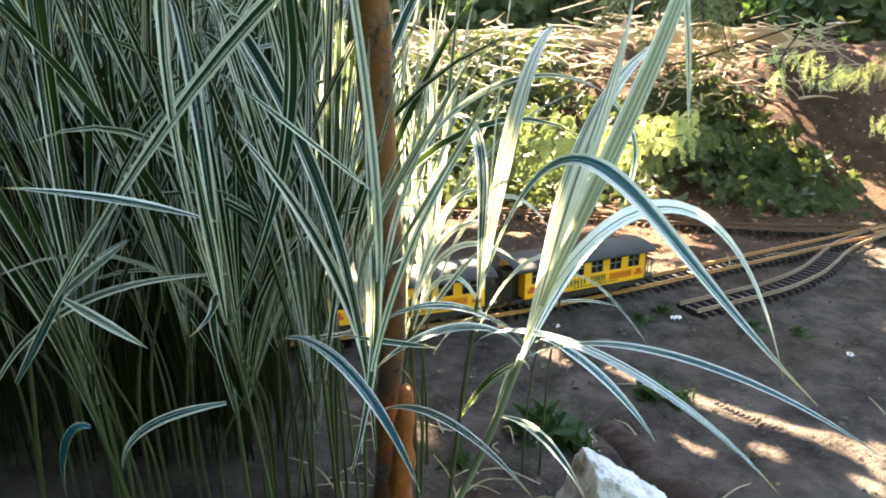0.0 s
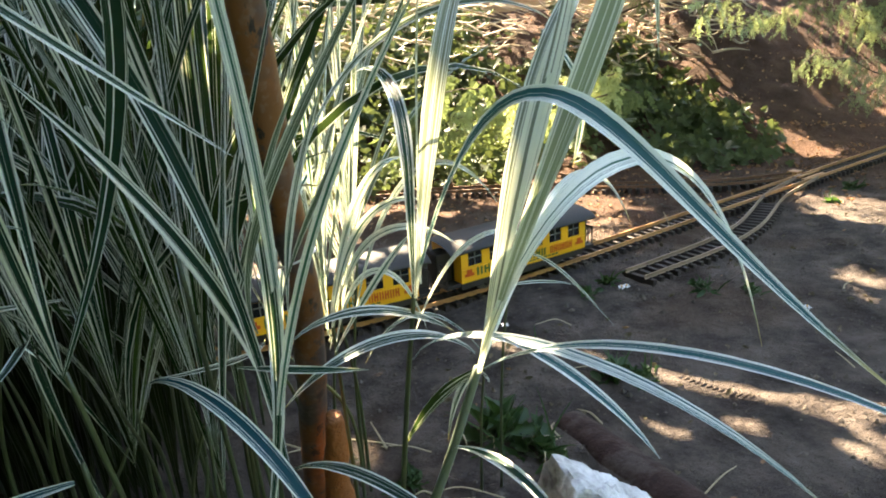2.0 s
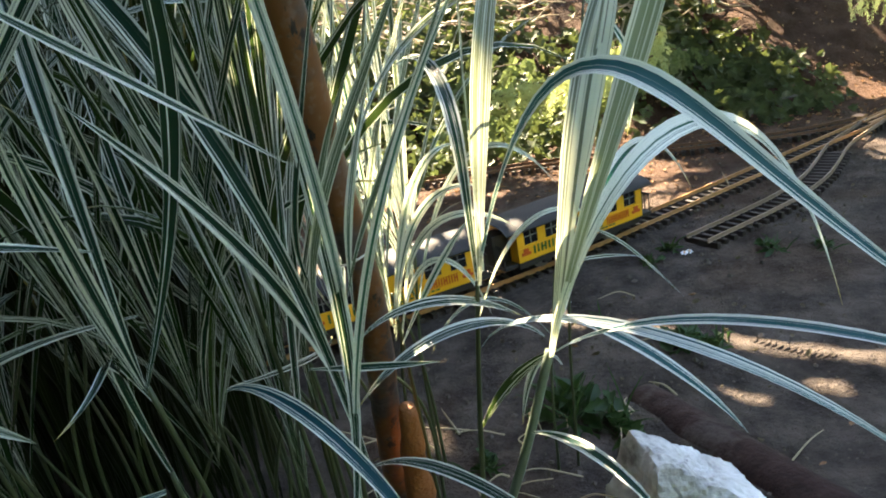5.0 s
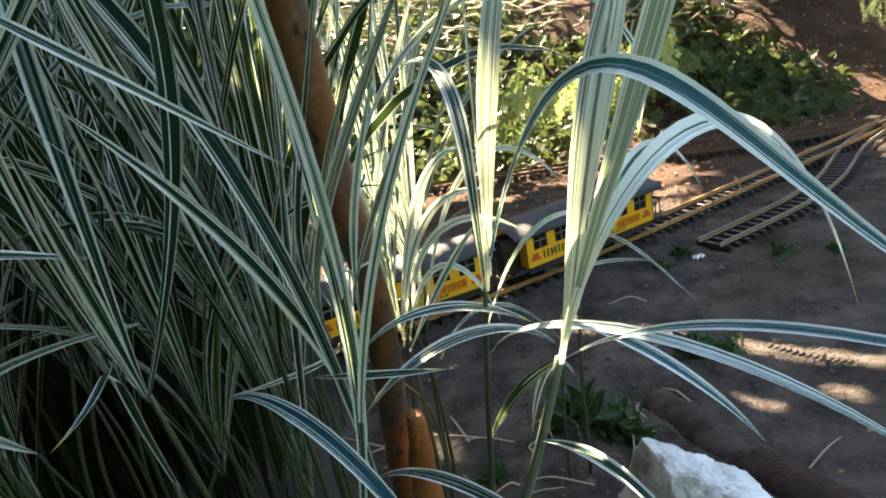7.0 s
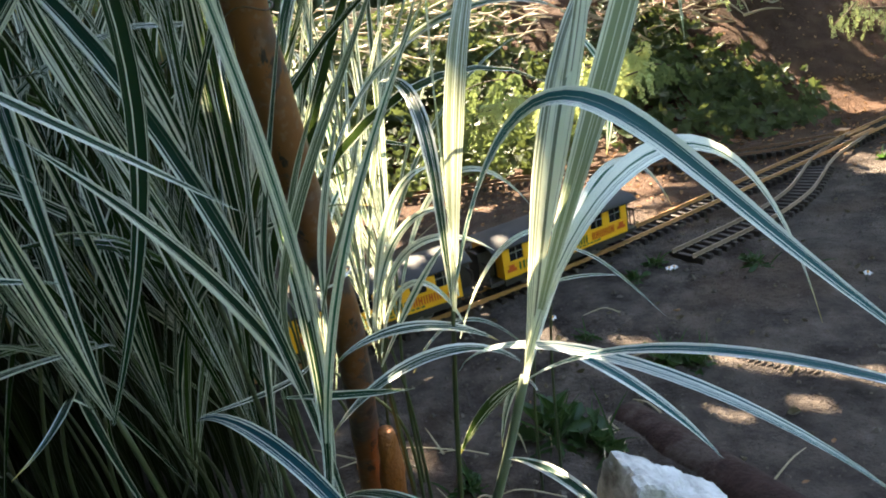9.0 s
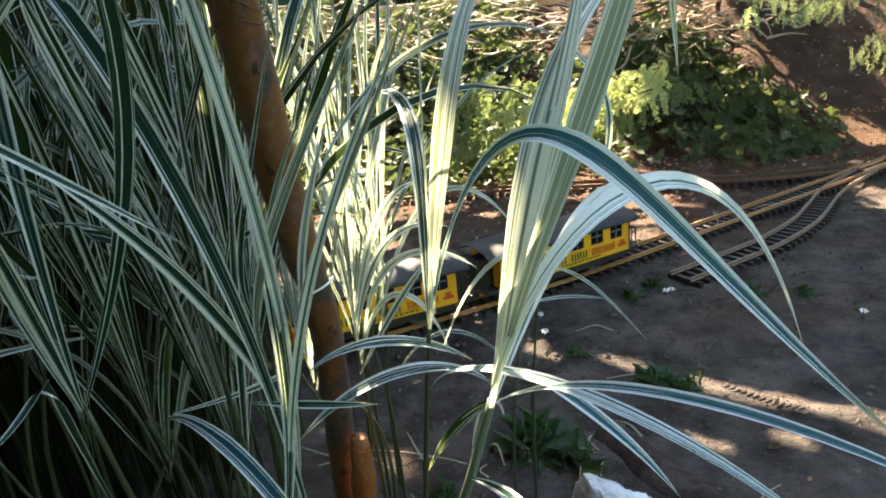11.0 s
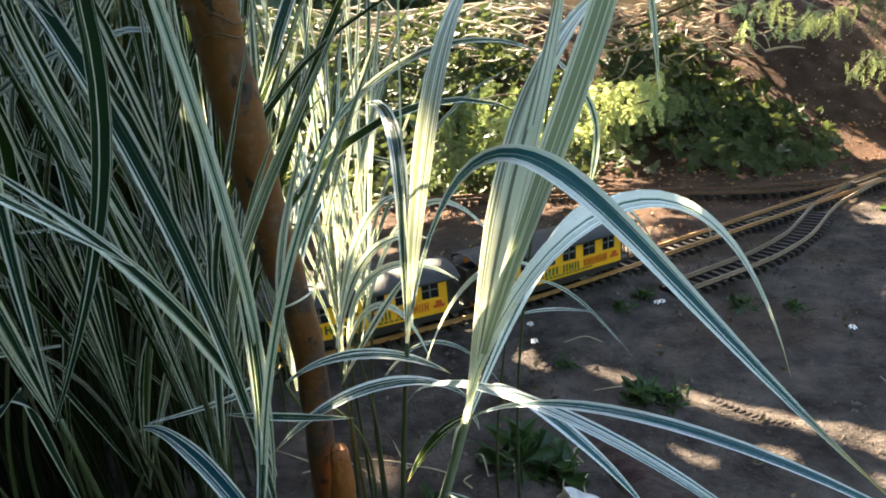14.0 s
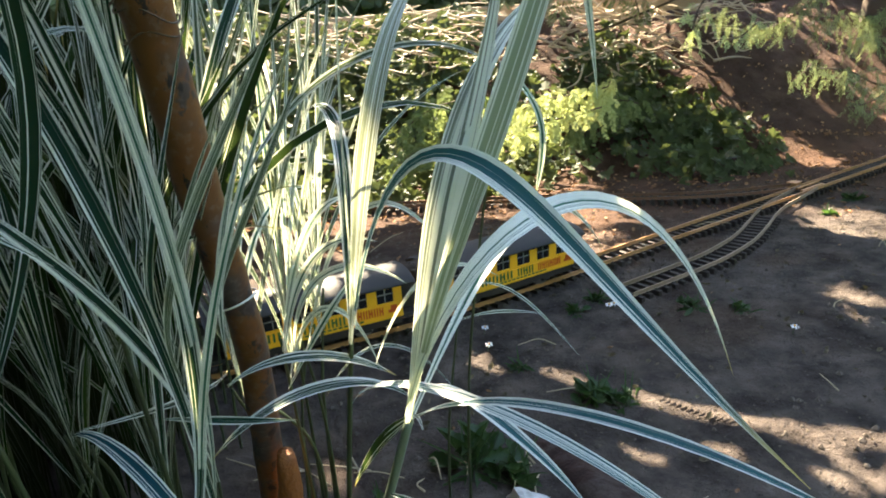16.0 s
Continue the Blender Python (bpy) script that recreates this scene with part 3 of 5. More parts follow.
# ---- small trunk, cut stub, stone, pipe ----
def wobble_tube(line, radii, sides, amount, seed, freq=60.0):
    v, f = tube(line, radii, sides)
    P = np.asarray(line, float)
    out = []
    for i, q in enumerate(v):
        c = P[min(i // sides, len(P) - 1)]
        d = np.asarray(q) - c
        out.append(c + d * (1 + amount * noise.noise((q[0] * freq, q[1] * freq, q[2] * freq * 0.5 + seed))))
    return out, f


def build_trunk():
    t = thing("sapling_trunk", "mottled orange and grey bare sapling trunk leaning among the grass", "tree trunk")
    zs = np.linspace(-0.01, 0.95, 97)
    xs = np.interp(zs, (-0.01, 0.07, 0.13, 0.20, 0.27, 0.30, 0.34, 0.38, 0.45, 0.55, 0.70, 0.95), (-0.028, -0.020, -0.0156, -0.0065, 0.0001, 0.0016, -0.0016, -0.0037, -0.0022, -0.005, -0.015, -0.046))
    xs = np.convolve(np.pad(xs, 4, mode="edge"), np.ones(9) / 9, "valid")
    line = [(x, 0.668 - 0.419 * z + 0.078 * z * z, z) for x, z in zip(xs, zs)]
    rad = [0.0106 + 0.0075 * max(0.0, z - 0.28) - 0.0012 * math.exp(-((z - 0.315) / 0.02) ** 2) + 0.0012 * math.exp(-((z - 0.335) / 0.008) ** 2) + 0.0010 * math.exp(-((z - 0.49) / 0.006) ** 2) for z in zs]
    part("trunk", mesh("trunk", *wobble_tube(line, rad, 24, 0.10, 3.0), BARK), t)
    c = np.array((0.0005, 0.5415, 0.316))
    ring = [c + np.array((0.0118 * math.cos(a), 0.0118 * math.sin(a), 0.004 * math.cos(a))) for a in np.linspace(0, 2 * math.pi, 28)]
    part("wire_tie", mesh("wire_tie", *tube(ring, [0.0007] * 28, 6, False), WHITE), t, "thin white wire tie")
    for z0, lean, r in ((0.470, 0.10, 0.0134), (0.478, -0.25, 0.0138), (0.492, 0.35, 0.0136)):
        i = int(np.argmin(np.abs(zs - z0)))
        c = np.array(line[i])
        ring = [c + np.array((r * math.cos(a), r * math.sin(a), lean * r * math.cos(a) + 0.002 * math.sin(3 * a))) for a in np.linspace(0, 2 * math.pi, 28)]
        part("tendril", mesh("tendril", *tube(ring, [0.00045] * 28, 6, False), BROWN_BARK), t, "thin brown tendril wound round the trunk")
    s = thing("cut_stub", "peeling orange cut stem stub beside the trunk", "tree stub")
    line = [(-0.006 + 0.072 * z, 0.612 - 0.22 * z, z) for z in np.linspace(-0.01, 0.186, 22)]
    rad = [0.0136 - 0.030 * z for z in np.linspace(0, 0.19, 20)] + [0.0072, 0.0052]
    part("stub", mesh("stub", *wobble_tube(line, rad, 20, 0.45, 8.0, 75), ORANGE_BARK), s)


build_trunk()


def build_stone():
    bm = bmesh.new()
    bmesh.ops.create_icosphere(bm, subdivisions=5, radius=1.0)
    for v in bm.verts:
        d = v.co.normalized()
        # flat facets, broken by finer relief
        r = min(k / max(0.2, d.dot(Vector(n).normalized())) for n, k in
                (((0.55, 0.0, 1), 0.62), ((-0.35, -0.2, 1), 1.02), ((-1, -0.1, 0.30), 0.80), ((-0.15, -1, 0.5), 0.72), ((0.2, 1, 0.3), 0.85), ((1, 0.1, 0.25), 1.15), ((0, 0, -1), 0.6)))
        r = min(r, 1.5)
        r += 0.04 * noise.noise(d * 2.3) - 0.085 * abs(noise.noise(d * 4.3)) - 0.060 * abs(noise.noise(d * 9.7)) + 0.030 * noise.noise(d * 19) + 0.020 * noise.noise(d * 41) + 0.03
        v.co = Vector((d.x * r * 0.052, d.y * r * 0.045, d.z * r * 0.066))
    ob = part("stone", bm, material=STONE)
    ob.matrix_basis = pose(0.214, 0.592, 0.026, 0, 0, 6)
    tagged(ob, "rough white limestone lump lying on the soil", "stone")


build_stone()


def build_pipe():
    line = [np.array((0.256, 0.810, -0.026)) + np.array((0.127, -0.365, 0.026)) * s for s in np.linspace(0, 1, 30)]
    ob = part("pipe", mesh("pipe", *wobble_tube(line, [0.029] * 30, 28, 0.04, 1.0, 40), PIPE))
    tagged(ob, "dirty brown round pipe half sunk in the soil", "pipe")


build_pipe()


# ---- grass ----
FACING = Vector((0.08, -1.0, 0.75)).normalized()


UPWARD = Vector((0.12, -0.60, 1.0)).normalized()


def bend_line(base, az, rise, length, bend, turn=0.0, power=1.5, n=18):
    """A blade's middle line: it sets off at the angle rise towards the bearing az, and bends over."""
    s = (np.arange(n) + 0.5) / n
    el, a = rise - bend * s ** power, az + turn * s
    d = np.stack([np.cos(el) * np.sin(a), np.cos(el) * np.cos(a), np.sin(el)], -1) * length / n
    return np.vstack([base, np.asarray(base) + np.cumsum(d, 0)])


def bezier_line(a, b, c, d, n=24):
    s = np.linspace(0, 1, n + 1)[:, None]
    a, b, c, d = (np.asarray(p, float) for p in (a, b, c, d))
    return (1 - s) ** 3 * a + 3 * s * (1 - s) ** 2 * b + 3 * s * s * (1 - s) * c + s ** 3 * d


def blade(line, width, facing=FACING, fold=0.22, cols=5, twist=0.0, tip=0.5, root=0.16):
    """Verts, faces and uvs of one long blade, folded along its midrib."""
    P = np.asarray(line, float)
    n = len(P)
    T = np.gradient(P, axis=0)
    T /= np.linalg.norm(T, axis=1)[:, None] + 1e-12
    F = np.asarray(facing, float)
    verts, uvs, faces = [], [], []
    for i in range(n):
        s = i / (n - 1)
        side = np.cross(T[i], F)
        side /= np.linalg.norm(side) + 1e-9
        nor = np.cross(side, T[i])
        w = twist * s
        side, nor = side * math.cos(w) + nor * math.sin(w), nor * math.cos(w) - side * math.sin(w)
        taper = min(1.0, root + 2.2 * s) * (1 - max(0.0, (s - tip) / (1 - tip)) ** 1.7)
        half = width / 2 * max(taper, 0.16 * (1 - s) + 0.02)
        for k in range(cols):
            u = k / (cols - 1)
            q = 2 * u - 1
            verts.append(P[i] + side * q * half + nor * fold * half * (abs(q) - 0.5))
            uvs.append((u, s))
    for i in range(n - 1):
        for k in range(cols - 1):
            faces.append((i * cols + k, i * cols + k + 1, (i + 1) * cols + k + 1, (i + 1) * cols + k))
    return verts, faces, uvs


def add_blade(parent, line, width, mat=BLADE, **how):
    v, f, uv = blade(line, width, **how)
    return part("blade", mesh("blade", v, f, mat, uv), parent)


def add_stem(parent, line, r0=0.0022, r1=0.0014, mat=None):
    line = smooth_line(line, 8)
    part("stem", mesh("stem", *tube(line, list(np.linspace(r0, r1, len(line))), 7), mat or STEM), parent)


def grass(label):
    return thing("ribbon_grass", label, "ornamental grass", "ribbon grass clump")


g = grass("variegated ribbon grass shoot with long arching blades")
add_stem(g, [(0.010, 0.500, -0.01), (0.040, 0.486, 0.10), (0.074, 0.473, 0.195), (0.097, 0.466, 0.268)], 0.0034, 0.0026, SHEATH)
add_blade(g, bezier_line((0.095, 0.452, 0.272), (0.115, 0.437, 0.369), (0.122, 0.448, 0.462), (0.209, 0.545, 0.485)), 0.0122, mat=BLADE_CREAM)
add_blade(g, bezier_line((0.097, 0.465, 0.268), (0.121, 0.452, 0.389), (0.147, 0.455, 0.429), (0.165, 0.489, 0.519)), 0.0085, mat=BLADE_CREAM)
add_blade(g, bezier_line((0.097, 0.460, 0.270), (0.116, 0.413, 0.390), (0.171, 0.409, 0.472), (0.214, 0.485, 0.605)), 0.0115, mat=BLADE_OLIVE, root=0.05)
add_blade(g, bend_line((0.097, 0.474, 0.260), 2.65, 0.71, 0.247, 1.22, -0.54, 1.08), 0.0061, facing=UPWARD, mat=BLADE_SKYLIT)
add_blade(g, bend_line((0.113, 0.510, 0.258), 2.87, 0.89, 0.133, 1.89, -0.94, 0.60), 0.0075, facing=UPWARD, mat=BLADE_SKYLIT)
add_blade(g, bend_line((0.100, 0.493, 0.262), 4.37, 0.98, 0.127, 1.78, 0.11, 0.78), 0.0070, facing=UPWARD)
add_blade(g, bend_line((0.103, 0.468, 0.257), 6.25, 0.07, 0.132, 1.42, -0.44, 0.60), 0.0049)
add_blade(g, bend_line((0.105, 0.478, 0.261), 5.84, -0.55, 0.135, 0.53, -0.32, 0.94), 0.0071, mat=BLADE_GREEN)
add_blade(g, bend_line((0.081, 0.470, 0.217), 2.72, 0.51, 0.109, 1.22, -0.10, 1.34), 0.0071, facing=UPWARD)
add_blade(g, bezier_line((0.095, 0.448, 0.279), (0.119, 0.416, 0.402), (0.262, 0.562, 0.439), (0.410, 0.690, 0.128)), 0.0115, mat=BLADE_PALE)
add_blade(g, bezier_line((0.099, 0.469, 0.267), (0.169, 0.585, 0.339), (0.243, 0.706, 0.355), (0.317, 0.793, 0.233)), 0.0115, mat=BLADE_LINED)
g = grass("variegated ribbon grass shoot with one broad upright blade")
add_stem(g, [(0.034, 0.520, -0.01), (0.047, 0.517, 0.12), (0.058, 0.514, 0.22), (0.068, 0.510, 0.296)], 0.0022, 0.0014)
add_blade(g, bend_line((0.068, 0.511, 0.294), 0.28, 1.43, 0.269, 1.99, -0.78, 1.09), 0.0096)
add_blade(g, bend_line((0.068, 0.497, 0.299), 0.81, 1.33, 0.266, 1.50, -0.46, 2.61), 0.0113, mat=BLADE_RIBBED)
add_blade(g, bend_line((0.064, 0.506, 0.256), 2.57, 1.06, 0.256, 1.87, -0.63, 0.60), 0.0069, facing=UPWARD, mat=BLADE_SKYLIT)
add_blade(g, bezier_line((0.072, 0.502, 0.315), (0.110, 0.381, 0.501), (0.149, 0.442, 0.388), (0.224, 0.321, 0.312)), 0.0118, root=-0.15, mat=BLADE_SKYLIT)
add_blade(g, bezier_line((0.072, 0.503, 0.305), (0.085, 0.450, 0.820), (0.190, 0.500, 0.680), (0.224, 0.535, 0.418)), 0.0058, mat=BLADE_PALE, root=-0.2, tip=0.9)
g = grass("variegated ribbon grass shoot fanning out before the trunk")
add_stem(g, [(-0.020, 0.475, -0.01), (-0.019, 0.470, 0.10), (-0.016, 0.464, 0.235)])
add_blade(g, bend_line((-0.001, 0.491, 0.285), 1.28, 0.71, 0.104, 1.43, 0.09, 0.60), 0.0072, facing=UPWARD)
add_blade(g, bend_line((-0.005, 0.429, 0.244), 2.59, 0.65, 0.163, 1.11, -0.16, 1.33), 0.0054, facing=UPWARD)
add_blade(g, bend_line((-0.074, 0.461, 0.281), 2.35, 0.86, 0.170, 1.94, -0.04, 0.62), 0.0079, facing=UPWARD, mat=BLADE_SKYLIT_DEEP)
add_blade(g, bend_line((-0.020, 0.416, 0.207), 3.83, 2.02, 0.291, 1.03, -0.98, 1.25), 0.0080)
add_blade(g, bend_line((-0.008, 0.457, 0.196), 5.11, 1.52, 0.532, 2.00, 0.78, 1.59), 0.0095)
add_blade(g, bend_line((-0.016, 0.489, 0.226), 3.69, 1.60, 0.251, 0.84, -0.14, 0.60), 0.0080)
add_blade(g, bend_line((-0.017, 0.447, 0.201), 2.28, 1.44, 0.306, 0.67, 0.17, 1.00), 0.0043, mat=BLADE_PALE)
add_blade(g, bezier_line((-0.019, 0.478, 0.205), (0.020, 0.438, 0.372), (-0.008, 0.407, 0.491), (-0.013, 0.383, 0.627)), 0.0056, mat=BLADE_PALE)
add_blade(g, bezier_line((-0.016, 0.470, 0.300), (-0.022, 0.432, 0.360), (0.033, 0.431, 0.426), (0.063, 0.434, 0.481)), 0.0052, mat=BLADE_SAGE)
add_blade(g, bezier_line((-0.006, 0.518, 0.290), (0.001, 0.494, 0.346), (0.011, 0.484, 0.376), (0.034, 0.481, 0.430)), 0.0046, mat=BLADE_LINED)
add_blade(g, bezier_line((-0.012, 0.490, 0.330), (-0.009, 0.464, 0.357), (0.000, 0.452, 0.393), (0.028, 0.451, 0.436)), 0.0036, mat=BLADE_SAGE)
add_blade(g, bezier_line((-0.016, 0.470, 0.320), (-0.020, 0.441, 0.365), (-0.012, 0.436, 0.370), (0.024, 0.454, 0.487)), 0.0032)
add_blade(g, bezier_line((-0.004, 0.487, 0.310), (0.018, 0.430, 0.377), (0.052, 0.420, 0.414), (0.077, 0.426, 0.475)), 0.0034, mat=BLADE_SAGE)
add_blade(g, bend_line((-0.074, 0.475, 0.278), 0.35, -0.40, 0.240, -0.10, -0.52, 1.64), 0.0053)
add_blade(g, bend_line((-0.028, 0.461, 0.287), 1.61, -0.16, 0.068, -0.05, -0.05, 1.54), 0.0042)
g = grass("variegated ribbon grass shoot with broad dark blades")
add_stem(g, [(-0.085, 0.480, -0.01), (-0.090, 0.465, 0.15), (-0.103, 0.450, 0.30)])
add_blade(g, bend_line((-0.096, 0.432, 0.306), 4.07, 2.06, 0.320, 1.18, -0.13, 1.68), 0.0095, mat=BLADE_STRIPED)
add_blade(g, bend_line((-0.105, 0.451, 0.300), 5.85, 1.50, 0.397, 2.17, 0.02, 1.43), 0.0100)
add_blade(g, bend_line((-0.104, 0.447, 0.301), 0.36, 1.86, 0.521, 1.44, -0.01, 1.37), 0.0070)
add_blade(g, bend_line((-0.104, 0.449, 0.300), 3.07, 1.30, 0.143, 0.14, -0.13, 1.46), 0.0075)
add_blade(g, bezier_line((-0.106, 0.459, 0.219), (-0.136, 0.464, 0.346), (-0.074, 0.407, 0.340), (-0.090, 0.351, 0.336)), 0.0070)
add_blade(g, bezier_line((-0.036, 0.281, 0.471), (-0.024, 0.290, 0.459), (-0.004, 0.299, 0.439), (0.018, 0.302, 0.420)), 0.0024)

add_blade(g, bend_line((-0.098, 0.436, 0.375), 3.83, 0.46, 0.119, 0.25, 0.19, 1.05), 0.0078, facing=UPWARD)
add_blade(g, bend_line((-0.202, 0.418, 0.325), 1.53, 0.94, 0.502, 0.95, -0.03, 2.07), 0.0105)
add_blade(g, bend_line((-0.225, 0.472, 0.309), 0.03, 0.23, 0.141, 0.49, -0.18, 1.54), 0.0095, facing=UPWARD)
add_stem(g, [(-0.19, 0.50, -0.01), (-0.20, 0.46, 0.17), (-0.207, 0.43, 0.325)])
add_blade(g, bend_line((-0.110, 0.480, 0.326), 4.81, -0.07, 0.265, 1.19, -0.02, 1.44), 0.0065)
add_blade(g, bezier_line((-0.060, 0.512, 0.330), (-0.088, 0.512, 0.430), (-0.128, 0.507, 0.535), (-0.080, 0.498, 0.486)), 0.0105, mat=BLADE_STRIPED)
add_stem(g, [(-0.050, 0.53, -0.01), (-0.052, 0.52, 0.15), (-0.060, 0.512, 0.332)], 0.0022, 0.0014)

g = grass("white-striped ribbon grass shoot at the edge of the stand, tinted with sky blue")
add_stem(g, [(-0.30, 0.50, -0.01), (-0.27, 0.47, 0.12), (-0.235, 0.44, 0.29)], 0.0022, 0.0014)
add_stem(g, [(-0.10, 0.47, -0.01), (-0.10, 0.45, 0.12), (-0.100, 0.437, 0.258)], 0.0020, 0.0013)
add_blade(g, bezier_line((-0.106, 0.437, 0.248), (-0.142, 0.431, 0.245), (-0.176, 0.427, 0.234), (-0.177, 0.425, 0.204)), 0.0062, mat=BLADE_SKYLIT_DEEP, root=0.4)
add_blade(g, bezier_line((-0.241, 0.430, 0.267), (-0.221, 0.430, 0.297), (-0.196, 0.430, 0.336), (-0.166, 0.430, 0.388)), 0.0072, mat=BLADE_SKYLIT_DEEP, root=0.4)
add_blade(g, bezier_line((-0.200, 0.430, 0.330), (-0.180, 0.422, 0.345), (-0.175, 0.443, 0.350), (-0.162, 0.450, 0.360)), 0.0056, mat=BLADE_SAGE, root=0.4)
add_blade(g, bezier_line((-0.200, 0.430, 0.327), (-0.185, 0.430, 0.317), (-0.167, 0.430, 0.304), (-0.150, 0.430, 0.292)), 0.0062, mat=BLADE_SAGE, root=0.4)
add_blade(g, bezier_line((-0.197, 0.430, 0.234), (-0.205, 0.427, 0.242), (-0.214, 0.416, 0.235), (-0.216, 0.420, 0.186)), 0.006, mat=BLADE_SKYLIT_DEEP, root=0.4)


# ---- the dense stand of grass round the shoots ----
def stand(label, x, y, count, height, spread_az, rng, mid=None, width=(0.005, 0.009), green=0.2, mats=(BLADE_GREEN, BLADE)):
    """One shoot: a few stems and upright blades round a foot at (x, y)."""
    g = grass(label)
    top = (x + rng.uniform(-0.03, 0.03), y + rng.uniform(-0.03, 0.02), height * rng.uniform(0.38, 0.55))
    for i in range(2):
        dx, dy = rng.gauss(0, 0.012), rng.gauss(0, 0.012)
        add_stem(g, [(x + dx, y + dy, -0.01), (x + dx * 0.8 + rng.uniform(-0.006, 0.006), y + dy * 0.8, top[2] * 0.5), (top[0] + dx * 0.3, top[1] + dy * 0.3, top[2] * rng.uniform(0.8, 1.0))], 0.0019, 0.0012)
    for i in range(count):
        k = rng.uniform(0.72, 1.0)
        base = (x + (top[0] - x) * k, y + (top[1] - y) * k, top[2] * k)
        az = rng.uniform(-math.pi, math.pi) if mid is None else rng.gauss(mid, spread_az)
        length = rng.uniform(0.22, 0.42) * height / 0.5
        rise = radians(rng.uniform(66, 89))
        bend = abs(rng.gauss(0.25, 0.35)) if rng.random() < 0.8 else rng.uniform(1.0, 2.2)
        # blades reach no closer to the path than a hand's width
        reach = base[1] + math.cos(az) * length * (0.45 if bend < 0.9 else 0.8)
        if reach < 0.36:
            az = math.pi - az
        f = Vector((rng.uniform(-0.8, 0.8), -1.0, rng.uniform(0.0, 0.8))).normalized()
        add_blade(g, bend_line(base, az, rise, length, bend, rng.uniform(-0.3, 0.3), 1.6, 12), rng.uniform(*width) * (0.8 if y < 0.62 else 1.0), facing=f, cols=3, twist=rng.uniform(-0.5, 0.5), mat=mats[0] if rng.random() < green else mats[1])
    return g


RNG = random.Random(11)
FEET = []
while len(FEET) < 38:
    _y = RNG.uniform(0.52, 1.0)
    _x = RNG.uniform(-0.70 * (_y - 0.15) - 0.04, -0.16 * (_y - 0.15) + 0.02)
    if _y < 0.60 and _x < -0.10 and len(FEET) % 5:
        continue
    if all((_x - a) ** 2 + (_y - b) ** 2 > 0.0016 for a, b in FEET):
        FEET.append((_x, _y))
for _x, _y in FEET:
    stand("dense upright variegated ribbon grass with striped blades", _x, _y, 10, RNG.uniform(0.46, 0.70), 1.2, RNG, width=(0.006, 0.0115), green=0.6, mats=(BLADE_GREEN, BLADE_STRIPED))
RL = random.Random(6)
for _x, _y in ((-0.10, 0.60), (-0.13, 0.66), (-0.085, 0.69), (-0.16, 0.61)):
    stand("upright mid-green ribbon grass low beside the trunk", _x, _y, 9, RL.uniform(0.40, 0.48), 1.2, RL, width=(0.004, 0.008), green=0.5, mats=(BLADE_FRESH, BLADE_STRIPED))
for _i in range(3):
    stand("sunlit thin-bladed ribbon grass behind the trunk", -0.018 + 0.012 * _i, 0.68 + 0.035 * (_i % 3), 17, 0.54, 0.9, RNG, 0.2, (0.0028, 0.0058), green=0.55, mats=(BLADE_SAGE, BLADE_LINED))
g = grass("pale ribbon grass with thin arching blades behind the trunk")
add_stem(g, [(0.012, 0.66, -0.01), (0.012, 0.63, 0.12), (0.012, 0.60, 0.26)], 0.0022, 0.0012)
for _c, _w in ((((0.012, 0.600, 0.25), (0.030, 0.585, 0.33), (0.050, 0.575, 0.372), (0.076, 0.596, 0.360)), 0.006), (((0.012, 0.600, 0.24), (0.025, 0.585, 0.31), (0.050, 0.572, 0.352), (0.088, 0.580, 0.332)), 0.006),
               (((0.030, 0.600, 0.25), (0.060, 0.580, 0.37), (0.100, 0.560, 0.385), (0.128, 0.550, 0.335)), 0.0045), (((0.020, 0.600, 0.25), (0.030, 0.580, 0.32), (0.070, 0.570, 0.335), (0.105, 0.580, 0.300)), 0.0055),
               (((0.012, 0.600, 0.22), (0.040, 0.590, 0.27), (0.060, 0.580, 0.30), (0.075, 0.575, 0.315)), 0.005), (((0.012, 0.610, 0.22), (0.030, 0.600, 0.30), (0.065, 0.590, 0.30), (0.080, 0.590, 0.235)), 0.0045),
               (((0.075, 0.660, 0.20), (0.110, 0.640, 0.30), (0.150, 0.640, 0.30), (0.185, 0.660, 0.265)), 0.004)):
    add_blade(g, bezier_line(*_c), _w, mat=BLADE_PALE)
add_blade(g, bezier_line((0.016, 0.520, 0.385), (0.042, 0.601, 0.444), (0.124, 0.559, 0.479), (0.170, 0.561, 0.440)), 0.0050, mat=BLADE_SAGE)
g = grass("pale dying ribbon grass blade bent over and hanging down")
add_stem(g, [(0.150, 0.70, -0.01), (0.160, 0.70, 0.18), (0.199, 0.700, 0.434)], 0.0016, 0.0010)
add_blade(g, bezier_line((0.199, 0.700, 0.434), (0.245, 0.700, 0.390), (0.233, 0.700, 0.363), (0.225, 0.700, 0.320)), 0.0056, mat=BLADE_PALE, root=0.5, tip=0.7)
g = grass("dry thin grass blades leaning over the soil")
add_stem(g, [(0.13, 0.70, -0.01), (0.135, 0.70, 0.10), (0.150, 0.70, 0.21)], 0.0016, 0.001)
add_blade(g, bezier_line((0.150, 0.702, 0.212), (0.175, 0.704, 0.219), (0.205, 0.707, 0.216), (0.233, 0.710, 0.205)), 0.0030)
add_blade(g, bezier_line((0.160, 0.690, 0.250), (0.197, 0.704, 0.252), (0.224, 0.710, 0.217), (0.257, 0.677, 0.174)), 0.0030)
add_blade(g, bezier_line((0.140, 0.700, 0.15), (0.100, 0.690, 0.22), (0.060, 0.680, 0.22), (0.030, 0.670, 0.17)), 0.0034)


